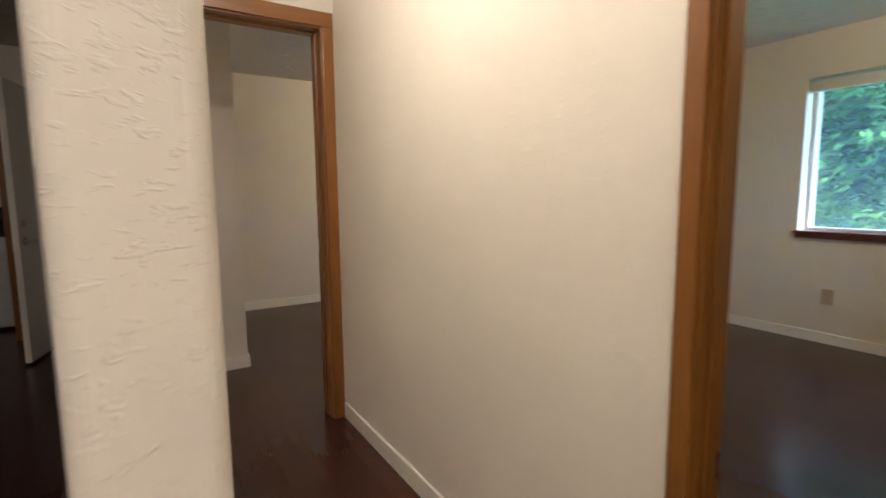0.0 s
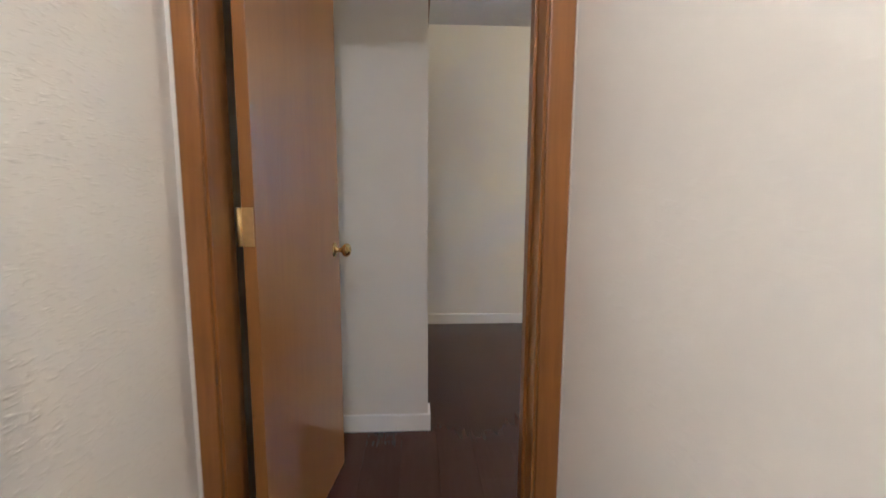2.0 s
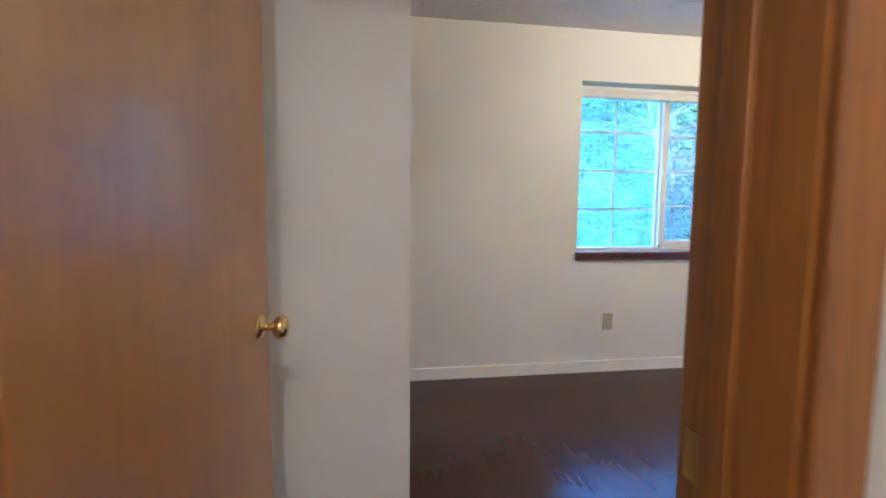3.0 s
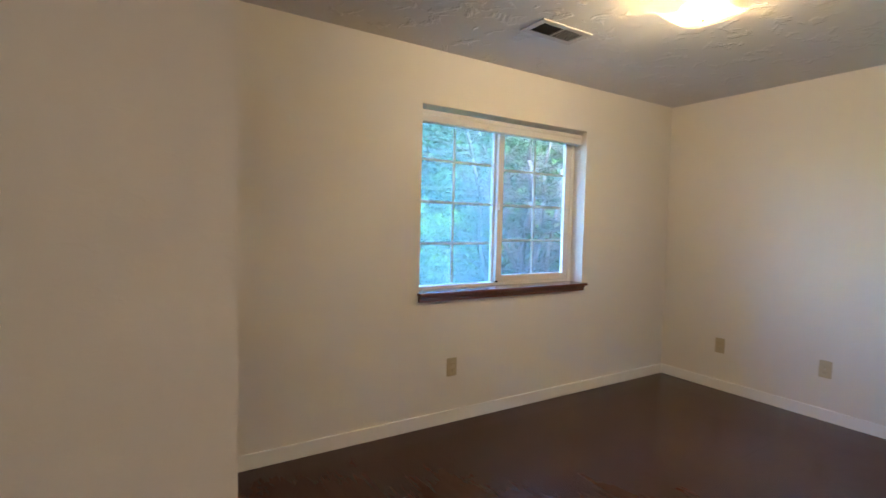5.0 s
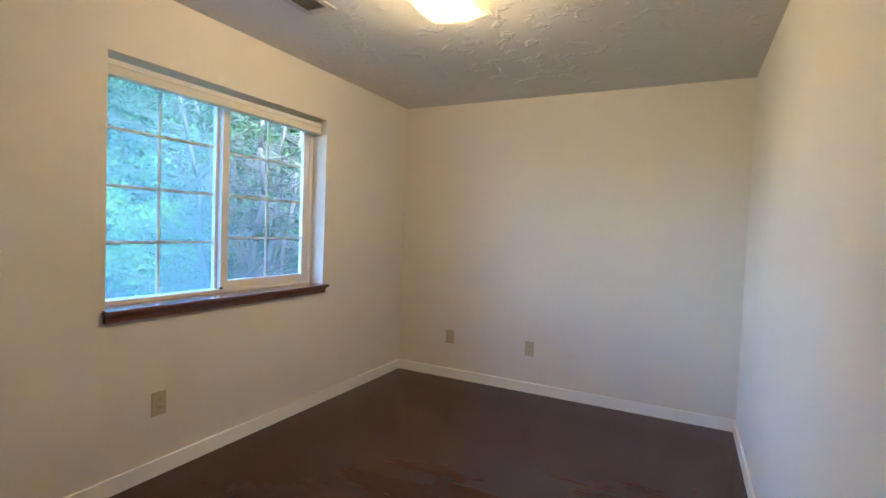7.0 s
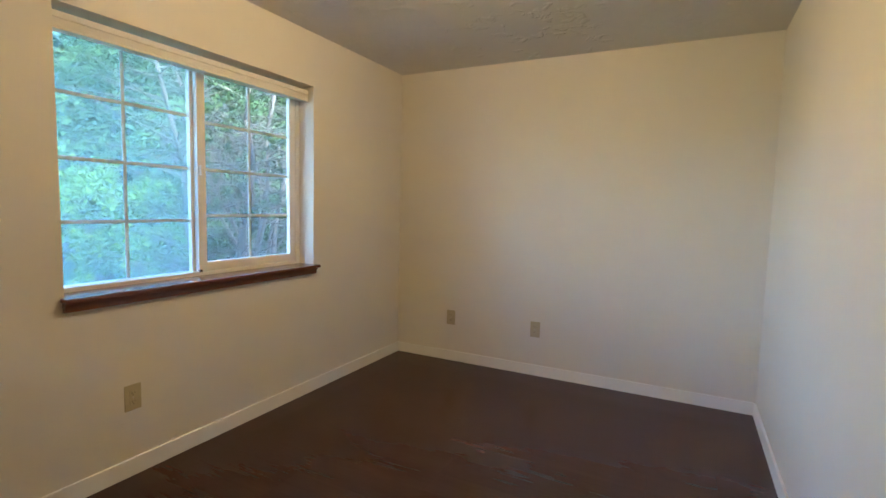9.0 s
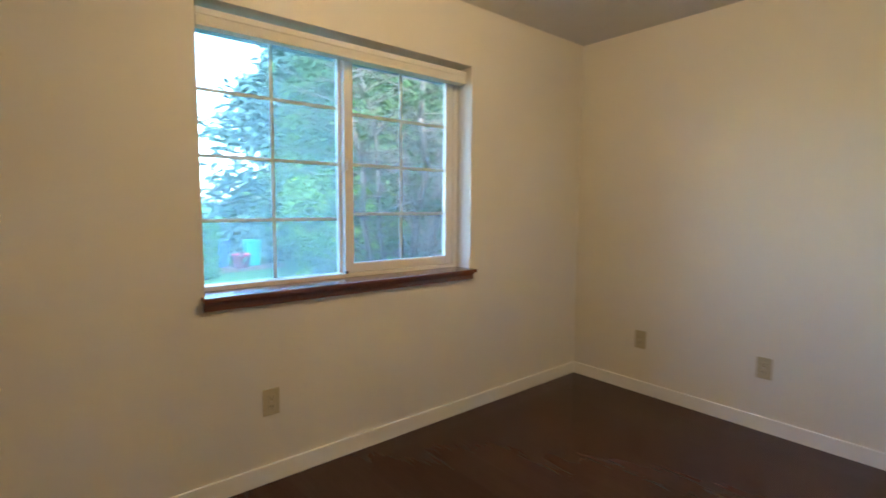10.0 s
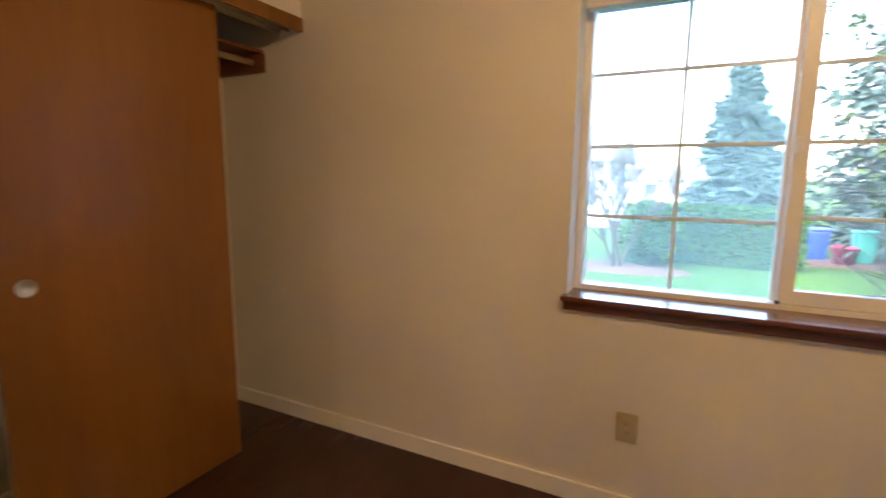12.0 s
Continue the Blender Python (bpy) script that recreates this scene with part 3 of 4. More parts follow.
# ---- closet ----
def closet():
    door = thing("closet_door", "honey-brown flush sliding closet door with round steel pull", "closet door", "", (-4.075, -0.853, 0))
    part("leaf", box(-0.017, 0.017, -0.43, 0.43, 0.020, 2.075, 0.0015), M_CLOSET, door)
    m = Matrix.Translation((0.017, -0.342, 0.995)) @ Matrix.Rotation(radians(90), 4, 'Y')
    part("finger_pull", lathe([(0.028, -0.004), (0.030, 0.001), (0.027, 0.0022), (0.024, 0.0006), (0.002, 0.0002)], m, 28), M_STEEL, door, "round satin steel finger pull", True)
    trim = thing("closet_header_trim", "honey-stained wooden trim under the closet header", "trim", "", (0, 0, 0), "structure")
    part("board", box(-4.093, -3.963, -1.674, -0.001, 2.094, 2.111, 0.002), M_CLEAT, trim)
    part("fascia", box(-3.9745, -3.959, -1.674, -0.001, 2.060, 2.125, 0.002), M_CASING, trim)
    tr = thing("sliding_track", "dark metal sliding door track under the header", "track")
    bm = box(-4.113, -3.993, -1.674, -0.001, 2.090, 2.0935)
    add_box(bm, -4.113, -4.110, -1.674, -0.001, 2.070, 2.090)
    add_box(bm, -4.050, -4.047, -1.674, -0.001, 2.070, 2.090)
    part("channel", bm, M_STEEL, tr)
    sh = thing("closet_shelf", "stained wooden closet shelf on a cleat", "shelf")
    part("board", box(XL + 0.001, -4.235, -1.674, -0.001, 1.985, 2.003, 0.002), M_CLEAT, sh)
    part("cleat", box(XL + 0.001, -4.225, -0.020, -0.001, 1.892, 1.984, 0.002), M_CLEAT, sh)
    part("cleat", box(XL + 0.001, -4.225, -1.674, -1.655, 1.892, 1.984, 0.002), M_CLEAT, sh)
    rod = thing("closet_rod", "pale round wooden hanging rod", "closet rod")
    part("rod", lathe([(0.016, 0.021), (0.016, 1.654)], Matrix.Translation((-4.30, 0, 1.945)) @ Matrix.Rotation(radians(90), 4, 'X'), 20), M_ROD, rod, "", True)


closet()


# ---- living area glimpsed past the wall end ----
def living():
    d = thing("entry_door", "open white painted door with lever handle and deadbolt", "door", "", (-5.33, -0.88, 0))
    d.rotation_euler = (0, 0, radians(77))
    part("leaf", box(0, 0.80, -0.04, 0, 0.02, 2.03, 0.002), M_TRIM, d)
    for z, r in ((0.90, 0.030), (1.03, 0.027)):
        k = part("rose", lathe([(r, 0), (r, 0.008), (r * 0.7, 0.014)], Matrix.Translation((0.07, -0.04, z)) @ Matrix.Rotation(radians(90), 4, 'X'), 20), M_STEEL, d, "aged steel rose", True)
        if z < 1:
            part("lever", box(0.06, 0.17, -0.085, -0.07, z - 0.010, z + 0.010, 0.006), M_STEEL, k)
            part("spindle", box(0.06, 0.08, -0.075, -0.05, z - 0.008, z + 0.008, 0.003), M_STEEL, k)
    part("bottom_seal", box(0.0, 0.80, -0.043, 0.003, 0.006, 0.024), M_BLACK, d, "dark rubber bottom seal")
    casing_set("door_frame_3", 'y', -0.02, 0.10, -6.32, -5.50, 2.055, "stained wooden kitchen door casing")
    r = thing("kitchen_range", "white enamel kitchen range with black cooktop", "range", "", (-5.62, 0.75, 0))
    part("body", box(-0.36, 0.10, -0.30, 0.34, 0.03, 0.86, 0.006), M_APPL, r)
    part("oven_door", box(-0.34, 0.08, -0.325, -0.301, 0.20, 0.70, 0.006), M_APPL, r)
    part("handle", box(-0.30, 0.04, -0.36, -0.345, 0.655, 0.675, 0.005), M_APPL, r)
    part("cooktop", box(-0.36, 0.10, -0.31, 0.34, 0.861, 0.90, 0.004), M_BLACK, r, "black glass cooktop")
    part("back_panel", box(-0.36, 0.10, 0.30, 0.36, 0.901, 1.12, 0.006), M_BLACK, r, "black control panel")
    for i in range(4):
        part("foot", box(-0.33 + 0.38 * (i % 2), -0.30 + 0.38 * (i % 2), -0.27 + 0.55 * (i // 2), -0.24 + 0.55 * (i // 2), 0, 0.031), M_BLACK, r)


living()


# ---- outdoors ----
GZ = -0.32


def ground_mesh():
    bm = bmesh.new()
    xs = [-900, -300, -100, -40] + [-20 + i for i in range(0, 61)] + [60, 120, 400, 900]
    ys = [-900, -200, -40, -10, 0] + [0.5 + 0.8 * i for i in range(0, 45)] + [50, 90, 200, 500, 1500]
    g = {}
    for i, x in enumerate(xs):
        for j, y in enumerate(ys):
            z = GZ + (0.03 * noise.noise((x * 0.5, y * 0.5, 0)) if y > 0 and abs(x) < 45 and y < 40 else 0)
            g[i, j] = bm.verts.new((x, y, z))
    for i in range(len(xs) - 1):
        for j in range(len(ys) - 1):
            bm.faces.new((g[i, j], g[i + 1, j], g[i + 1, j + 1], g[i, j + 1]))
    return bm


tagged(part("ground", ground_mesh(), M_GRASS), "short green lawn around the house", "ground", "", "structure")


def leaf_mesh(name, leaves, material):
    """Many small leaf sprays: each a bent pair of quads at (place, direction, length, width)."""
    verts, faces = [], []
    for p, d, ln, w in leaves:
        side = d.cross(Vector((random.uniform(-1, 1), random.uniform(-1, 1), random.uniform(-1, 1))))
        side = side.normalized() * w if side.length > 1e-6 else Vector((w, 0, 0))
        mid = p + d * ln * 0.5 + Vector((0, 0, ln * 0.08))
        tip = p + d * ln
        k = len(verts)
        verts += [p - side * 0.3, p + side * 0.3, mid + side, mid - side, tip]
        faces += [(k, k + 1, k + 2, k + 3), (k + 3, k + 2, k + 4)]
    me = bpy.data.meshes.new(name)
    me.from_pydata([tuple(v) for v in verts], [], faces)
    me.materials.append(material)
    return me


def limb(bm, a, b, r0, r1, n=7):
    d = (b - a).normalized()
    m = Matrix.Translation(a) @ d.to_track_quat('Z', 'Y').to_matrix().to_4x4()
    add_lathe(bm, [(r0, 0), (r1, (b - a).length)], m, n)


def conifer(name, label, x, y, height, spread, count, material, low=0.25, droop=0.35, size=0.16, lean=0.0, taper=0.75):
    """Tapered trunk, whorled limbs and drooping sprays along them."""
    root = thing(name, label, "tree", "", (x, y, GZ))
    bm = bmesh.new()
    limb(bm, Vector((0, 0, -0.05)), Vector((lean, 0, height * 0.55)), 0.022 * height ** 0.8, 0.014 * height ** 0.8, 9)
    limb(bm, Vector((lean, 0, height * 0.55)), Vector((lean * 1.3, 0, height * 0.98)), 0.014 * height ** 0.8, 0.01, 7)
    part("trunk", bm, M_BARK, root, "", True)
    lb, leaves = bmesh.new(), []
    n = int(18 + height * 9)
    per = max(8, count // n)
    for i in range(n):
        f = low / height + (1 - low / height) * (i + random.random()) / n
        f = min(f, 0.99)
        a = random.uniform(0, 2 * math.pi)
        reach = spread * (1 - f) ** taper * random.uniform(0.65, 1.15) + 0.12
        z = f * height
        cx = lean * min(1.3, f / 0.55)
        base = Vector((cx, 0, z))
        end = base + Vector((math.cos(a) * reach, math.sin(a) * reach, reach * (0.25 - droop)))
        limb(lb, base, end, 0.012 + 0.012 * reach, 0.004, 5)
        for _ in range(per):
            u = random.random() ** 0.6
            p = base.lerp(end, u) + Vector((random.gauss(0, 1), random.gauss(0, 1), random.gauss(0, 0.8))) * (0.10 + 0.10 * reach)
            d = Vector((math.cos(a) + random.uniform(-.9, .9), math.sin(a) + random.uniform(-.9, .9), random.uniform(-1.1, 0.35))).normalized()
            leaves.append((p, d, size * random.uniform(0.6, 1.4), size * random.uniform(0.12, 0.28)))
    tagged(part("limbs", lb, M_TWIG, root, "", True), "", "", "", "stuff")
    cr = new("crown", leaf_mesh("crown", leaves, material))
    cr.parent = root
    return root


CEDARS = ((3.1, 7.4, 5.2, 1.5), (4.3, 6.6, 5.4, 1.6), (5.3, 5.4, 5.3, 1.6), (6.0, 4.0, 5.2, 1.6), (6.6, 2.6, 5.2, 1.6))
for cx, cy, ch, cs in CEDARS:
    conifer("cedar_tree", "dense green cedar tree at the lawn edge", cx, cy, ch, cs, 15000, M_LEAF, 0.1, 0.30, 0.19, 0.0, 0.5)
# near and back rows carry their shade in the leaf colour
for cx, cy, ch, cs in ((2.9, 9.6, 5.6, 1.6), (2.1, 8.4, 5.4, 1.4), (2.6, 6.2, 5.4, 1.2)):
    conifer("cedar_tree", "cedar with shade-toned leaves and bare lower limbs near the window", cx, cy, ch, cs, 12000, M_LEAF_SHADE, 0.5, 0.15, 0.17, 0.15, 0.5)
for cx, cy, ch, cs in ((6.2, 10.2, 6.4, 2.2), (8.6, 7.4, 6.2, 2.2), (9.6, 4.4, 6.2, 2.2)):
    conifer("cedar_tree", "tall cedar with shade-toned leaves in the row behind", cx, cy, ch, cs, 15000, M_LEAF_SHADE, 0.1, 0.30, 0.30, 0.0, 0.5)
for cx, cy, ch, cs in ((4.2, -3.0, 5.6, 1.7), (4.4, -5.0, 5.6, 1.7), (4.0, -1.0, 5.6, 1.6), (6.6, -2.2, 6.2, 2.0), (6.8, -4.2, 6.2, 2.0)):
    conifer("cedar_tree", "bright green cedar beside the house", cx, cy, ch, cs, 18000, M_LEAF, 0.1, 0.3, 0.15 if cx < 5 else 0.24, 0.0, 0.5)


def leafy_shrub(x, y, height, radius, count, material, label):
    """Several arching stems, each with clumps of leaves round its outer half."""
    root = thing("leafy_shrub", label, "shrub", "", (x, y, GZ))
    bm, leaves = bmesh.new(), []
    for _ in range(26):
        a, k = random.uniform(0, 2 * math.pi), random.uniform(0.15, 1.0)
        foot = Vector((math.cos(a) * 0.12, math.sin(a) * 0.12, -0.03))
        top = height * (1.05 - 0.55 * k * k) * random.uniform(0.75, 1.05)
        knee = Vector((math.cos(a) * radius * k * 0.45, math.sin(a) * radius * k * 0.45, top * 0.75))
        tip = Vector((math.cos(a) * radius * k, math.sin(a) * radius * k, top))
        limb(bm, foot, knee, 0.016, 0.009, 5)
        limb(bm, knee, tip, 0.009, 0.003, 5)
        for _c in range(9):
            u = random.random()
            c = knee.lerp(tip, u) if random.random() < 0.65 else foot.lerp(knee, 0.3 + 0.7 * u)
            c = c + Vector((random.gauss(0, 0.13), random.gauss(0, 0.13), random.gauss(0, 0.10)))
            for _l in range(count // 234):
                d = Vector((random.gauss(0, 1), random.gauss(0, 1), random.gauss(0.15, 0.8))).normalized()
                leaves.append((c + d * random.uniform(0, 0.10), d, random.uniform(0.06, 0.13), random.uniform(0.016, 0.034)))
    part("stems", bm, M_TWIG, root, "", True)
    cr = new("crown", leaf_mesh("crown", leaves, material))
    cr.parent = root
    return root


for sx, sy, sh, sr in ((1.25, 7.2, 2.0, 0.85), (1.35, 5.6, 2.0, 0.75)):
    leafy_shrub(sx, sy, sh, sr, 9000, M_BUSH, "yellow-green leafy shrub in front of the cedars")
# these shrubs use the leaf colour with shade painted in
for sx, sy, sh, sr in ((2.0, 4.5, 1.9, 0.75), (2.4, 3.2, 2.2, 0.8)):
    leafy_shrub(sx, sy, sh, sr, 9000, M_LEAF_SHADE, "leafy shrub with shade-toned leaves under the cedars")


def bare_trunk_tree(x, y):
    """A clump of leaning grey trunks close to the house, with long bare twigs and sparse green sprays."""
    root = thing("bare_trunk_tree", "grey multi-trunked tree with bare twigs beside the window", "tree", "", (x, y, GZ))
    twigs, leaves = bmesh.new(), []
    for lx, ly, r in ((0.30, 0.10, 0.050), (-0.35, 0.45, 0.036), (0.85, 0.30, 0.042), (0.05, 0.75, 0.030), (1.4, 0.6, 0.034)):
        bm = bmesh.new()
        p = Vector((lx * 0.25, ly * 0.25, -0.05))
        top = 3.4
        n = 7
        for i in range(n):
            f = (i + 1) / n
            q = Vector((lx * (0.25 + f * 0.9) + random.gauss(0, 0.035), ly * (0.25 + f * 0.9) + random.gauss(0, 0.035), top * f))
            limb(bm, p, q, r * (1 - 0.09 * i), r * (1 - 0.09 * (i + 1)), 8)
            for _ in range(12):
                a = random.uniform(0, 2 * math.pi)
                b0 = p.lerp(q, random.random())
                ln = random.uniform(0.35, 0.85)
                e = b0 + Vector((math.cos(a) * ln, math.sin(a) * ln, random.uniform(-0.15, 0.65) * ln))
                if e.y + y < 0.55:
                    continue
                limb(twigs, b0, e, 0.007, 0.003, 4)
                for _t in range(3):
                    c0 = b0.lerp(e, random.uniform(0.3, 1))
                    d = Vector((random.gauss(0, 1), random.gauss(0, 1) + 0.4, random.gauss(0.1, 0.7))).normalized()
                    limb(twigs, c0, c0 + d * random.uniform(0.12, 0.30), 0.003, 0.0015, 3)
                    if c0.z > 1.5 and random.random() < 0.30:
                        for _l in range(26):
                            dd = (d + Vector((random.gauss(0, .7), random.gauss(0, .7), random.gauss(0, .7)))).normalized()
                            leaves.append((c0 + d * 0.15 + dd * random.uniform(0, 0.06), dd, random.uniform(0.03, 0.07), random.uniform(0.006, 0.012)))
            p = q
        part("trunk", bm, M_BARK, root, "", True)
    tagged(part("twigs", twigs, M_BARK, root), "", "", "", "stuff")
    cr = new("crown", leaf_mesh("crown", leaves, M_LEAF_SHADE))
    cr.parent = root
    return root


bare_trunk_tree(-0.5, 1.55)


def bare_shrub(x, y, height, seed_limbs, name="bare_shrub", label="leafless grey-brown shrub with fine branches"):
    root = thing(name, label, "shrub", "", (x, y, GZ))
    bm = bmesh.new()

    def grow(p, d, ln, r, depth):
        q = p + d * ln
        limb(bm, p, q, r, r * 0.65, 5)
        if depth == 0:
            return
        for _ in range(random.choice((2, 3))):
            nd = (d + Vector((random.uniform(-.6, .6), random.uniform(-.6, .6), random.uniform(-.15, .45)))).normalized()
            grow(p.lerp(q, random.uniform(0.6, 1.0)), nd, ln * random.uniform(0.6, 0.85), r * 0.68, depth - 1)
    for _ in range(seed_limbs):
        d = Vector((random.uniform(-.45, .45), random.uniform(-.45, .45), 1)).normalized()
        grow(Vector((random.uniform(-.1, .1), random.uniform(-.1, .1), -0.03)), d, height * 0.30, 0.012 + height * 0.005, 5)
    part("branches", bm, M_TWIG, root)
    return root


bare_shrub(-3.3, 7.4, 3.2, 9)
bare_shrub(1.5, 3.6, 3.8, 5)


def mulch_bed(x, y, rx, ry):
    bm, n = bmesh.new(), 40
    mid = bm.verts.new((0, 0, 0.07))
    rim = []
    for i in range(n):
        a = 2 * math.pi * i / n
        k = 1 + 0.12 * noise.noise((math.cos(a) * 2, math.sin(a) * 2, 5))
        rim.append(bm.verts.new((rx * k * math.cos(a), ry * k * math.sin(a), -0.04)))
    ring = [bm.verts.new((v.co.x * 0.8, v.co.y * 0.8, 0.05)) for v in rim]
    for i in range(n):
        j = (i + 1) % n
        bm.faces.new((rim[i], rim[j], ring[j], ring[i]))
        bm.faces.new((ring[i], ring[j], mid))
    ob = part("mulch_bed", bm, M_MULCH, None, "", True)
    ob.location = (x, y, GZ)
    tagged(ob, "reddish bark mulch bed under the shrubs", "mulch bed", "", "structure")


mulch_bed(-3.2, 7.5, 1.3, 0.7)
mulch_bed(0.6, 10.2, 1.4, 0.7)


def hedge(x0, x1, y0, y1, h):
    root = thing("hedge", "clipped dark green hedge across the lawn", "hedge", "", ((x0 + x1) / 2, (y0 + y1) / 2, GZ))
    hw, hd = (x1 - x0) / 2, (y1 - y0) / 2
    core = box(-hw + 0.12, hw - 0.12, -hd + 0.12, hd - 0.12, -0.02, h - 0.12, 0.08)
    part("core", core, M_BARK, root)
    leaves = []
    for _ in range(11000):
        p = Vector((random.uniform(-hw, hw), random.uniform(-hd, hd), random.uniform(0.02, h)))
        k = random.choice((0, 0, 1, 2))
        if k == 0:
            p.y = -hd + abs(random.gauss(0, 0.06))
        elif k == 1:
            p.z = h - abs(random.gauss(0, 0.05))
        else:
            p.x = random.choice((-1, 1)) * (hw - abs(random.gauss(0, 0.05)))
        p.z += 0.05 * noise.noise((p.x * 2, p.y * 2, 1))
        d = Vector((random.uniform(-1, 1), random.uniform(-1, 0.3), random.uniform(-0.4, 1))).normalized()
        leaves.append((p, d, random.uniform(0.05, 0.11), random.uniform(0.015, 0.03)))
    o = new("leaves", leaf_mesh("leaves", leaves, M_HEDGE))
    o.parent = root


hedge(-3.1, -0.25, 8.6, 9.6, 1.12)
leafy_shrub(-2.75, 7.9, 1.15, 0.7, 6000, M_HEDGE, "low green leafy shrub at the end of the hedge")
conifer("blue_spruce", "tall blue-green spruce tree beyond the hedge", -0.35, 24.0, 6.6, 1.9, 9000, M_SPRUCE, 0.3, 0.38, 0.40, 0.0, 0.85)
conifer("blue_spruce", "broad blue-green spruce behind the bins", 3.4, 13.0, 7.6, 3.6, 22000, M_SPRUCE, 0.2, 0.30, 0.30, 0.0, 0.85)
conifer("blue_spruce", "slim spruce tree beyond the hedge", 1.5, 30.0, 5.0, 1.5, 5000, M_SPRUCE, 0.3, 0.38, 0.36, 0.0, 0.85)
conifer("blue_spruce", "distant dark spruce tree", -10.5, 40.0, 7.0, 2.2, 5000, M_SPRUCE, 0.3, 0.38, 0.4, 0.0, 0.85)


def wheelie_bin(x, y, w, h, mat_, label):
    root = thing("garbage_bin", label, "bin", "bins on the lawn", (x, y, GZ))
    bm = box(-w / 2, w / 2, -w / 2, w / 2, 0.04, h, 0.03)
    for v in bm.verts:
        k = 0.78 + 0.22 * v.co.z / h
        v.co.x *= k
        v.co.y *= k
    part("body", bm, mat_, root)
    part("lid", box(-w * 0.54, w * 0.54, -w * 0.56, w * 0.54, h, h + 0.06, 0.02), mat_, root)
    for s in (-1, 1):
        part("wheel", lathe([(0.08, -0.02), (0.08, 0.02)], pose(s * w * 0.42, w * 0.36, 0.08, 0, 90), 16), M_BLACK, root)
    part("handle", box(-w * 0.4, w * 0.4, w * 0.5, w * 0.58, h - 0.06, h - 0.02, 0.01), mat_, root)


wheelie_bin(0.24, 10.4, 0.36, 0.64, M_BLUEBIN, "blue plastic wheeled bin on the lawn")
wheelie_bin(0.96, 10.2, 0.36, 0.64, M_TEALBIN, "teal plastic wheeled bin on the lawn")
rb = thing("bucket", "low red plastic tub between the bins", "tub", "", (0.60, 9.9, GZ))
part("tub", lathe([(0.15, 0.0), (0.21, 0.36), (0.225, 0.37), (0.225, 0.39), (0.20, 0.39), (0.14, 0.03)], pose(0, 0, 0), 24), M_REDBIN, rb, "", True)


def house(x, y, w, d, h, rise, wall_mat, label, windows):
    root = thing("house", label, "house", "", (x, y, GZ))
    part("wall", box(-w / 2, w / 2, -d / 2, d / 2, -0.05, h), wall_mat, root)
    bm = bmesh.new()
    o = 0.35
    pts = [(-w / 2 - o, -d / 2 - o, h - 0.05), (w / 2 + o, -d / 2 - o, h - 0.05), (w / 2 + o, d / 2 + o, h - 0.05), (-w / 2 - o, d / 2 + o, h - 0.05), (-w / 2 - o, 0, h + rise), (w / 2 + o, 0, h + rise)]
    v = [bm.verts.new(p) for p in pts]
    for f in ((0, 1, 5, 4), (2, 3, 4, 5), (0, 4, 3), (1, 2, 5), (0, 3, 2, 1)):
        bm.faces.new([v[i] for i in f])
    part("roof", bm, M_ROOF, root)
    for wx, wz, sw, sh in windows:
        k = part("window", box(wx - sw / 2 - 0.08, wx + sw / 2 + 0.08, -d / 2 - 0.06, -d / 2 - 0.002, wz - 0.08, wz + sh + 0.08), M_VINYL, root)
        part("pane", box(wx - sw / 2, wx + sw / 2, -d / 2 - 0.065, -d / 2 - 0.061, wz, wz + sh), M_DARKPANE, k)


house(-5.2, 38.0, 6.0, 6.0, 1.6, 1.0, M_SIDING, "white low house behind the hedge", ((-1.6, 0.5, 0.9, 0.8), (0.6, 0.5, 0.9, 0.8), (2.2, 0.5, 0.7, 0.8)))
house(-6.9, 18.0, 4.6, 5.0, 2.3, 1.2, M_SIDING, "white-sided neighbouring house with dark roof", ((-1.2, 0.7, 1.0, 0.9), (1.3, 0.7, 1.1, 0.9)))


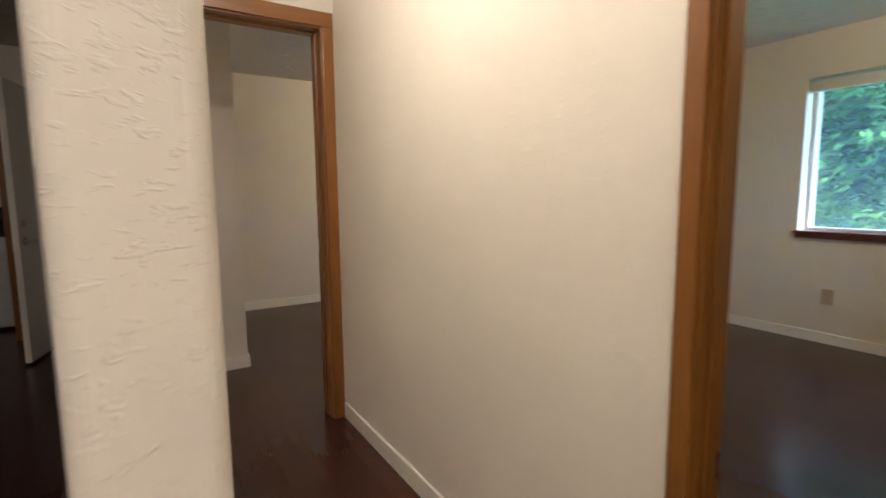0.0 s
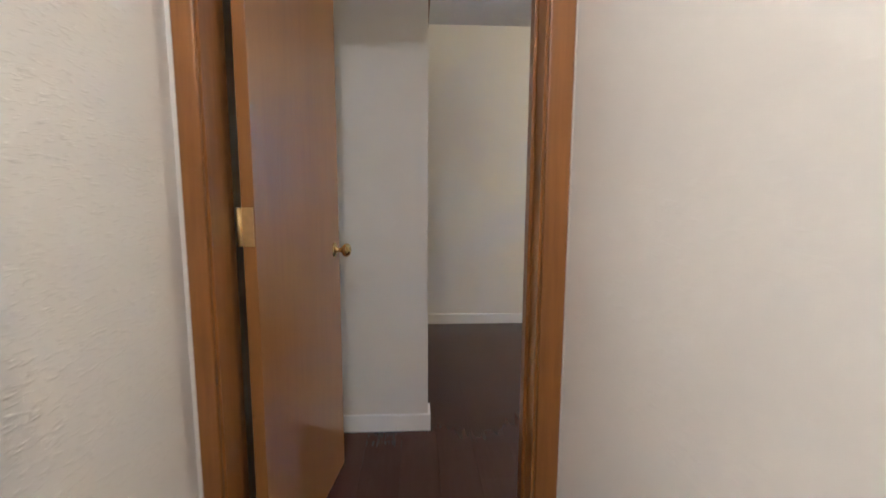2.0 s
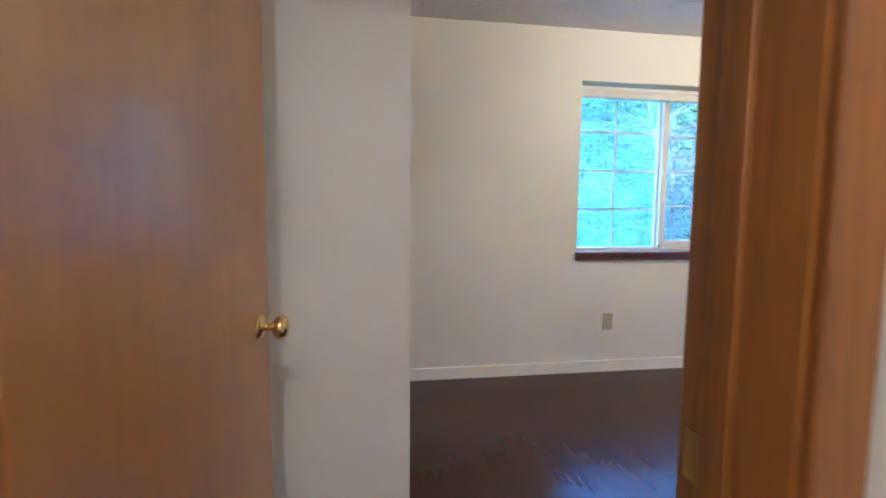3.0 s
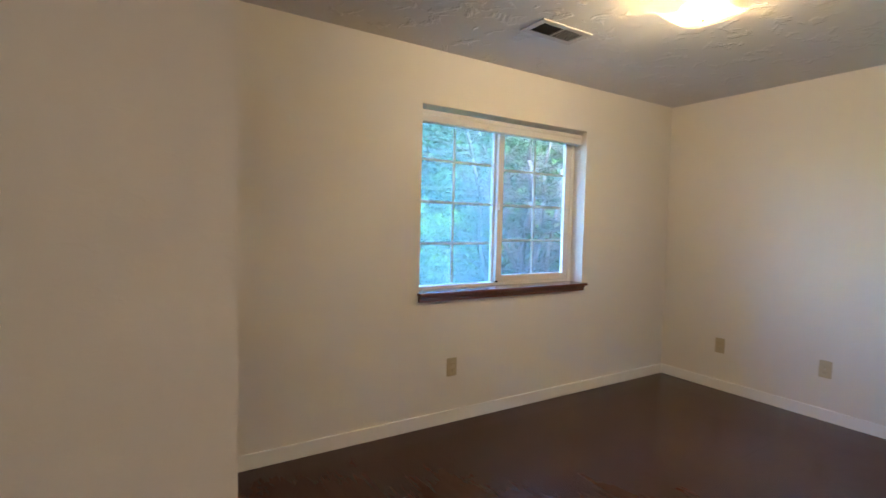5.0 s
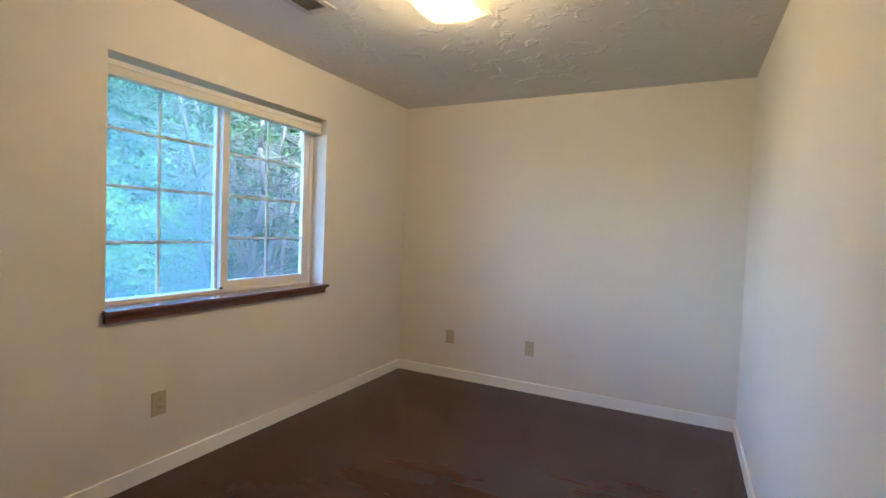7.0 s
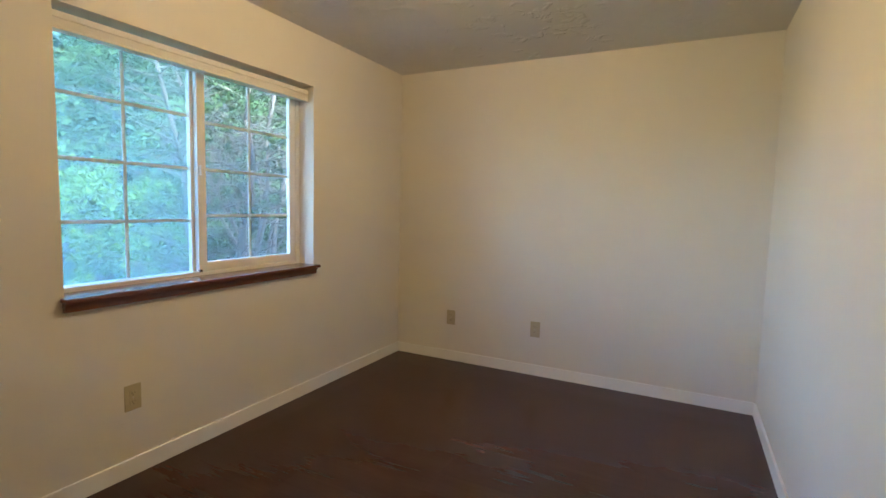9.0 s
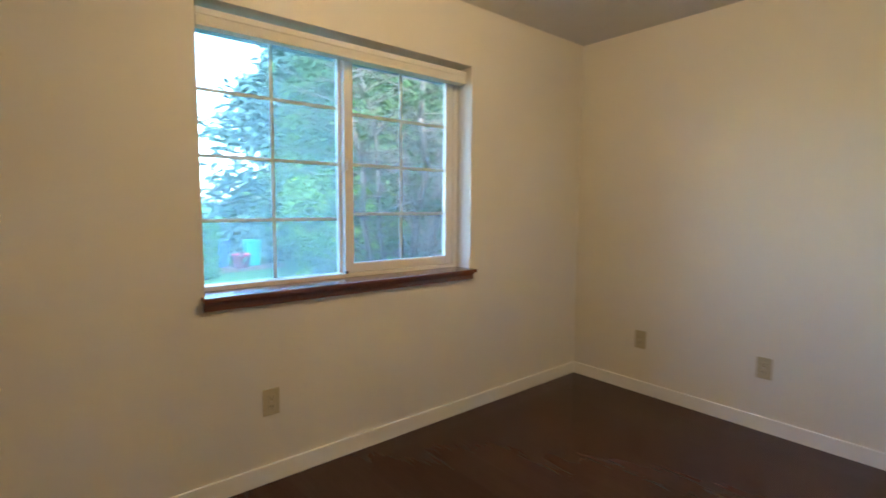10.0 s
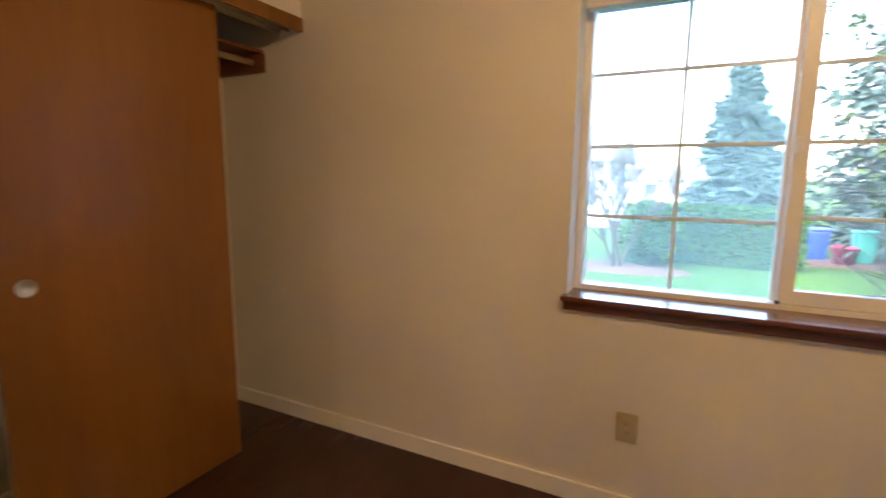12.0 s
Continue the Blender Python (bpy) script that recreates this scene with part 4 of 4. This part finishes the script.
def utility_pole(x, y, h):
    root = thing("utility_pole", "weathered wooden utility pole with crossarm", "utility pole", "", (x, y, GZ))
    part("pole", lathe([(0.17, -0.05), (0.12, h)], pose(0, 0, 0), 12), M_POLE, root)
    part("crossarm", box(-1.1, 1.1, -0.06, 0.06, h - 0.9, h - 0.78), M_POLE, root)
    for sx in (-1, -0.5, 0.5, 1):
        part("insulator", lathe([(0.05, h - 0.78), (0.03, h - 0.64)], pose(sx, 0, 0), 10), M_POLE, root)


utility_pole(2.9, 30.0, 8.4)

# eave of this house above the windows
eave = thing("eave", "blue-grey painted eave and gutter outside the window", "eave", "", (0, 0, 0), "structure")
part("soffit", box(-4.9, 0.9, 0.241, 0.78, 2.30, 2.33), M_EAVE, eave)
part("gutter", box(-4.9, 0.9, 0.781, 0.88, 2.22, 2.36, 0.012), M_EAVE, eave)
part("roof_slope", box(-8.7, 0.9, -7.5, 0.88, 2.56, 2.62), M_ROOF, eave)

# ---- floor boards ----
PW, PL = 0.165, 1.22


def plank_mesh():
    b = box(0.0, PW, 0.0, PL, -0.011, 0.0)
    top = [e for e in b.edges if all(v.co.z > -0.001 for v in e.verts)]
    bmesh.ops.bevel(b, geom=top, offset=0.0004, segments=1, affect='EDGES')
    return mesh_from("plank", b, M_PLANK)


PLANK = plank_mesh()
rest = []
x = -8.39
while x < -0.01:
    y = -7.19 - random.choice((0.15, 0.4, 0.65, 0.9)) * PL
    while y < 2.19:
        y0, y1 = max(y, -7.19), min(y + PL, 2.19)
        if x > -4.7 and y0 >= 0.02:
            y += PL
            continue
        if y1 - y0 > 0.02:
            if x + PW > -4.75:
                y1 = min(y1, 0.0) if x > -4.7 else y1
                o = new("plank", PLANK)
                o.parent = floor
                o.location = (x, y0, 0)
                o.scale = (min(1.0, (-0.001 - x) / PW), (y1 - y0) / PL, 1)
            else:
                rest.append((x, x + PW, y0, y1))
        y += PL
    x += PW
bm = bmesh.new()
for a, b, c, d in rest:
    add_box(bm, a + 0.0006, b - 0.0006, c + 0.0006, d - 0.0006, -0.011, 0.0)
tagged(part("planks", bm, M_PLANK, floor), "", "", "", "stuff")
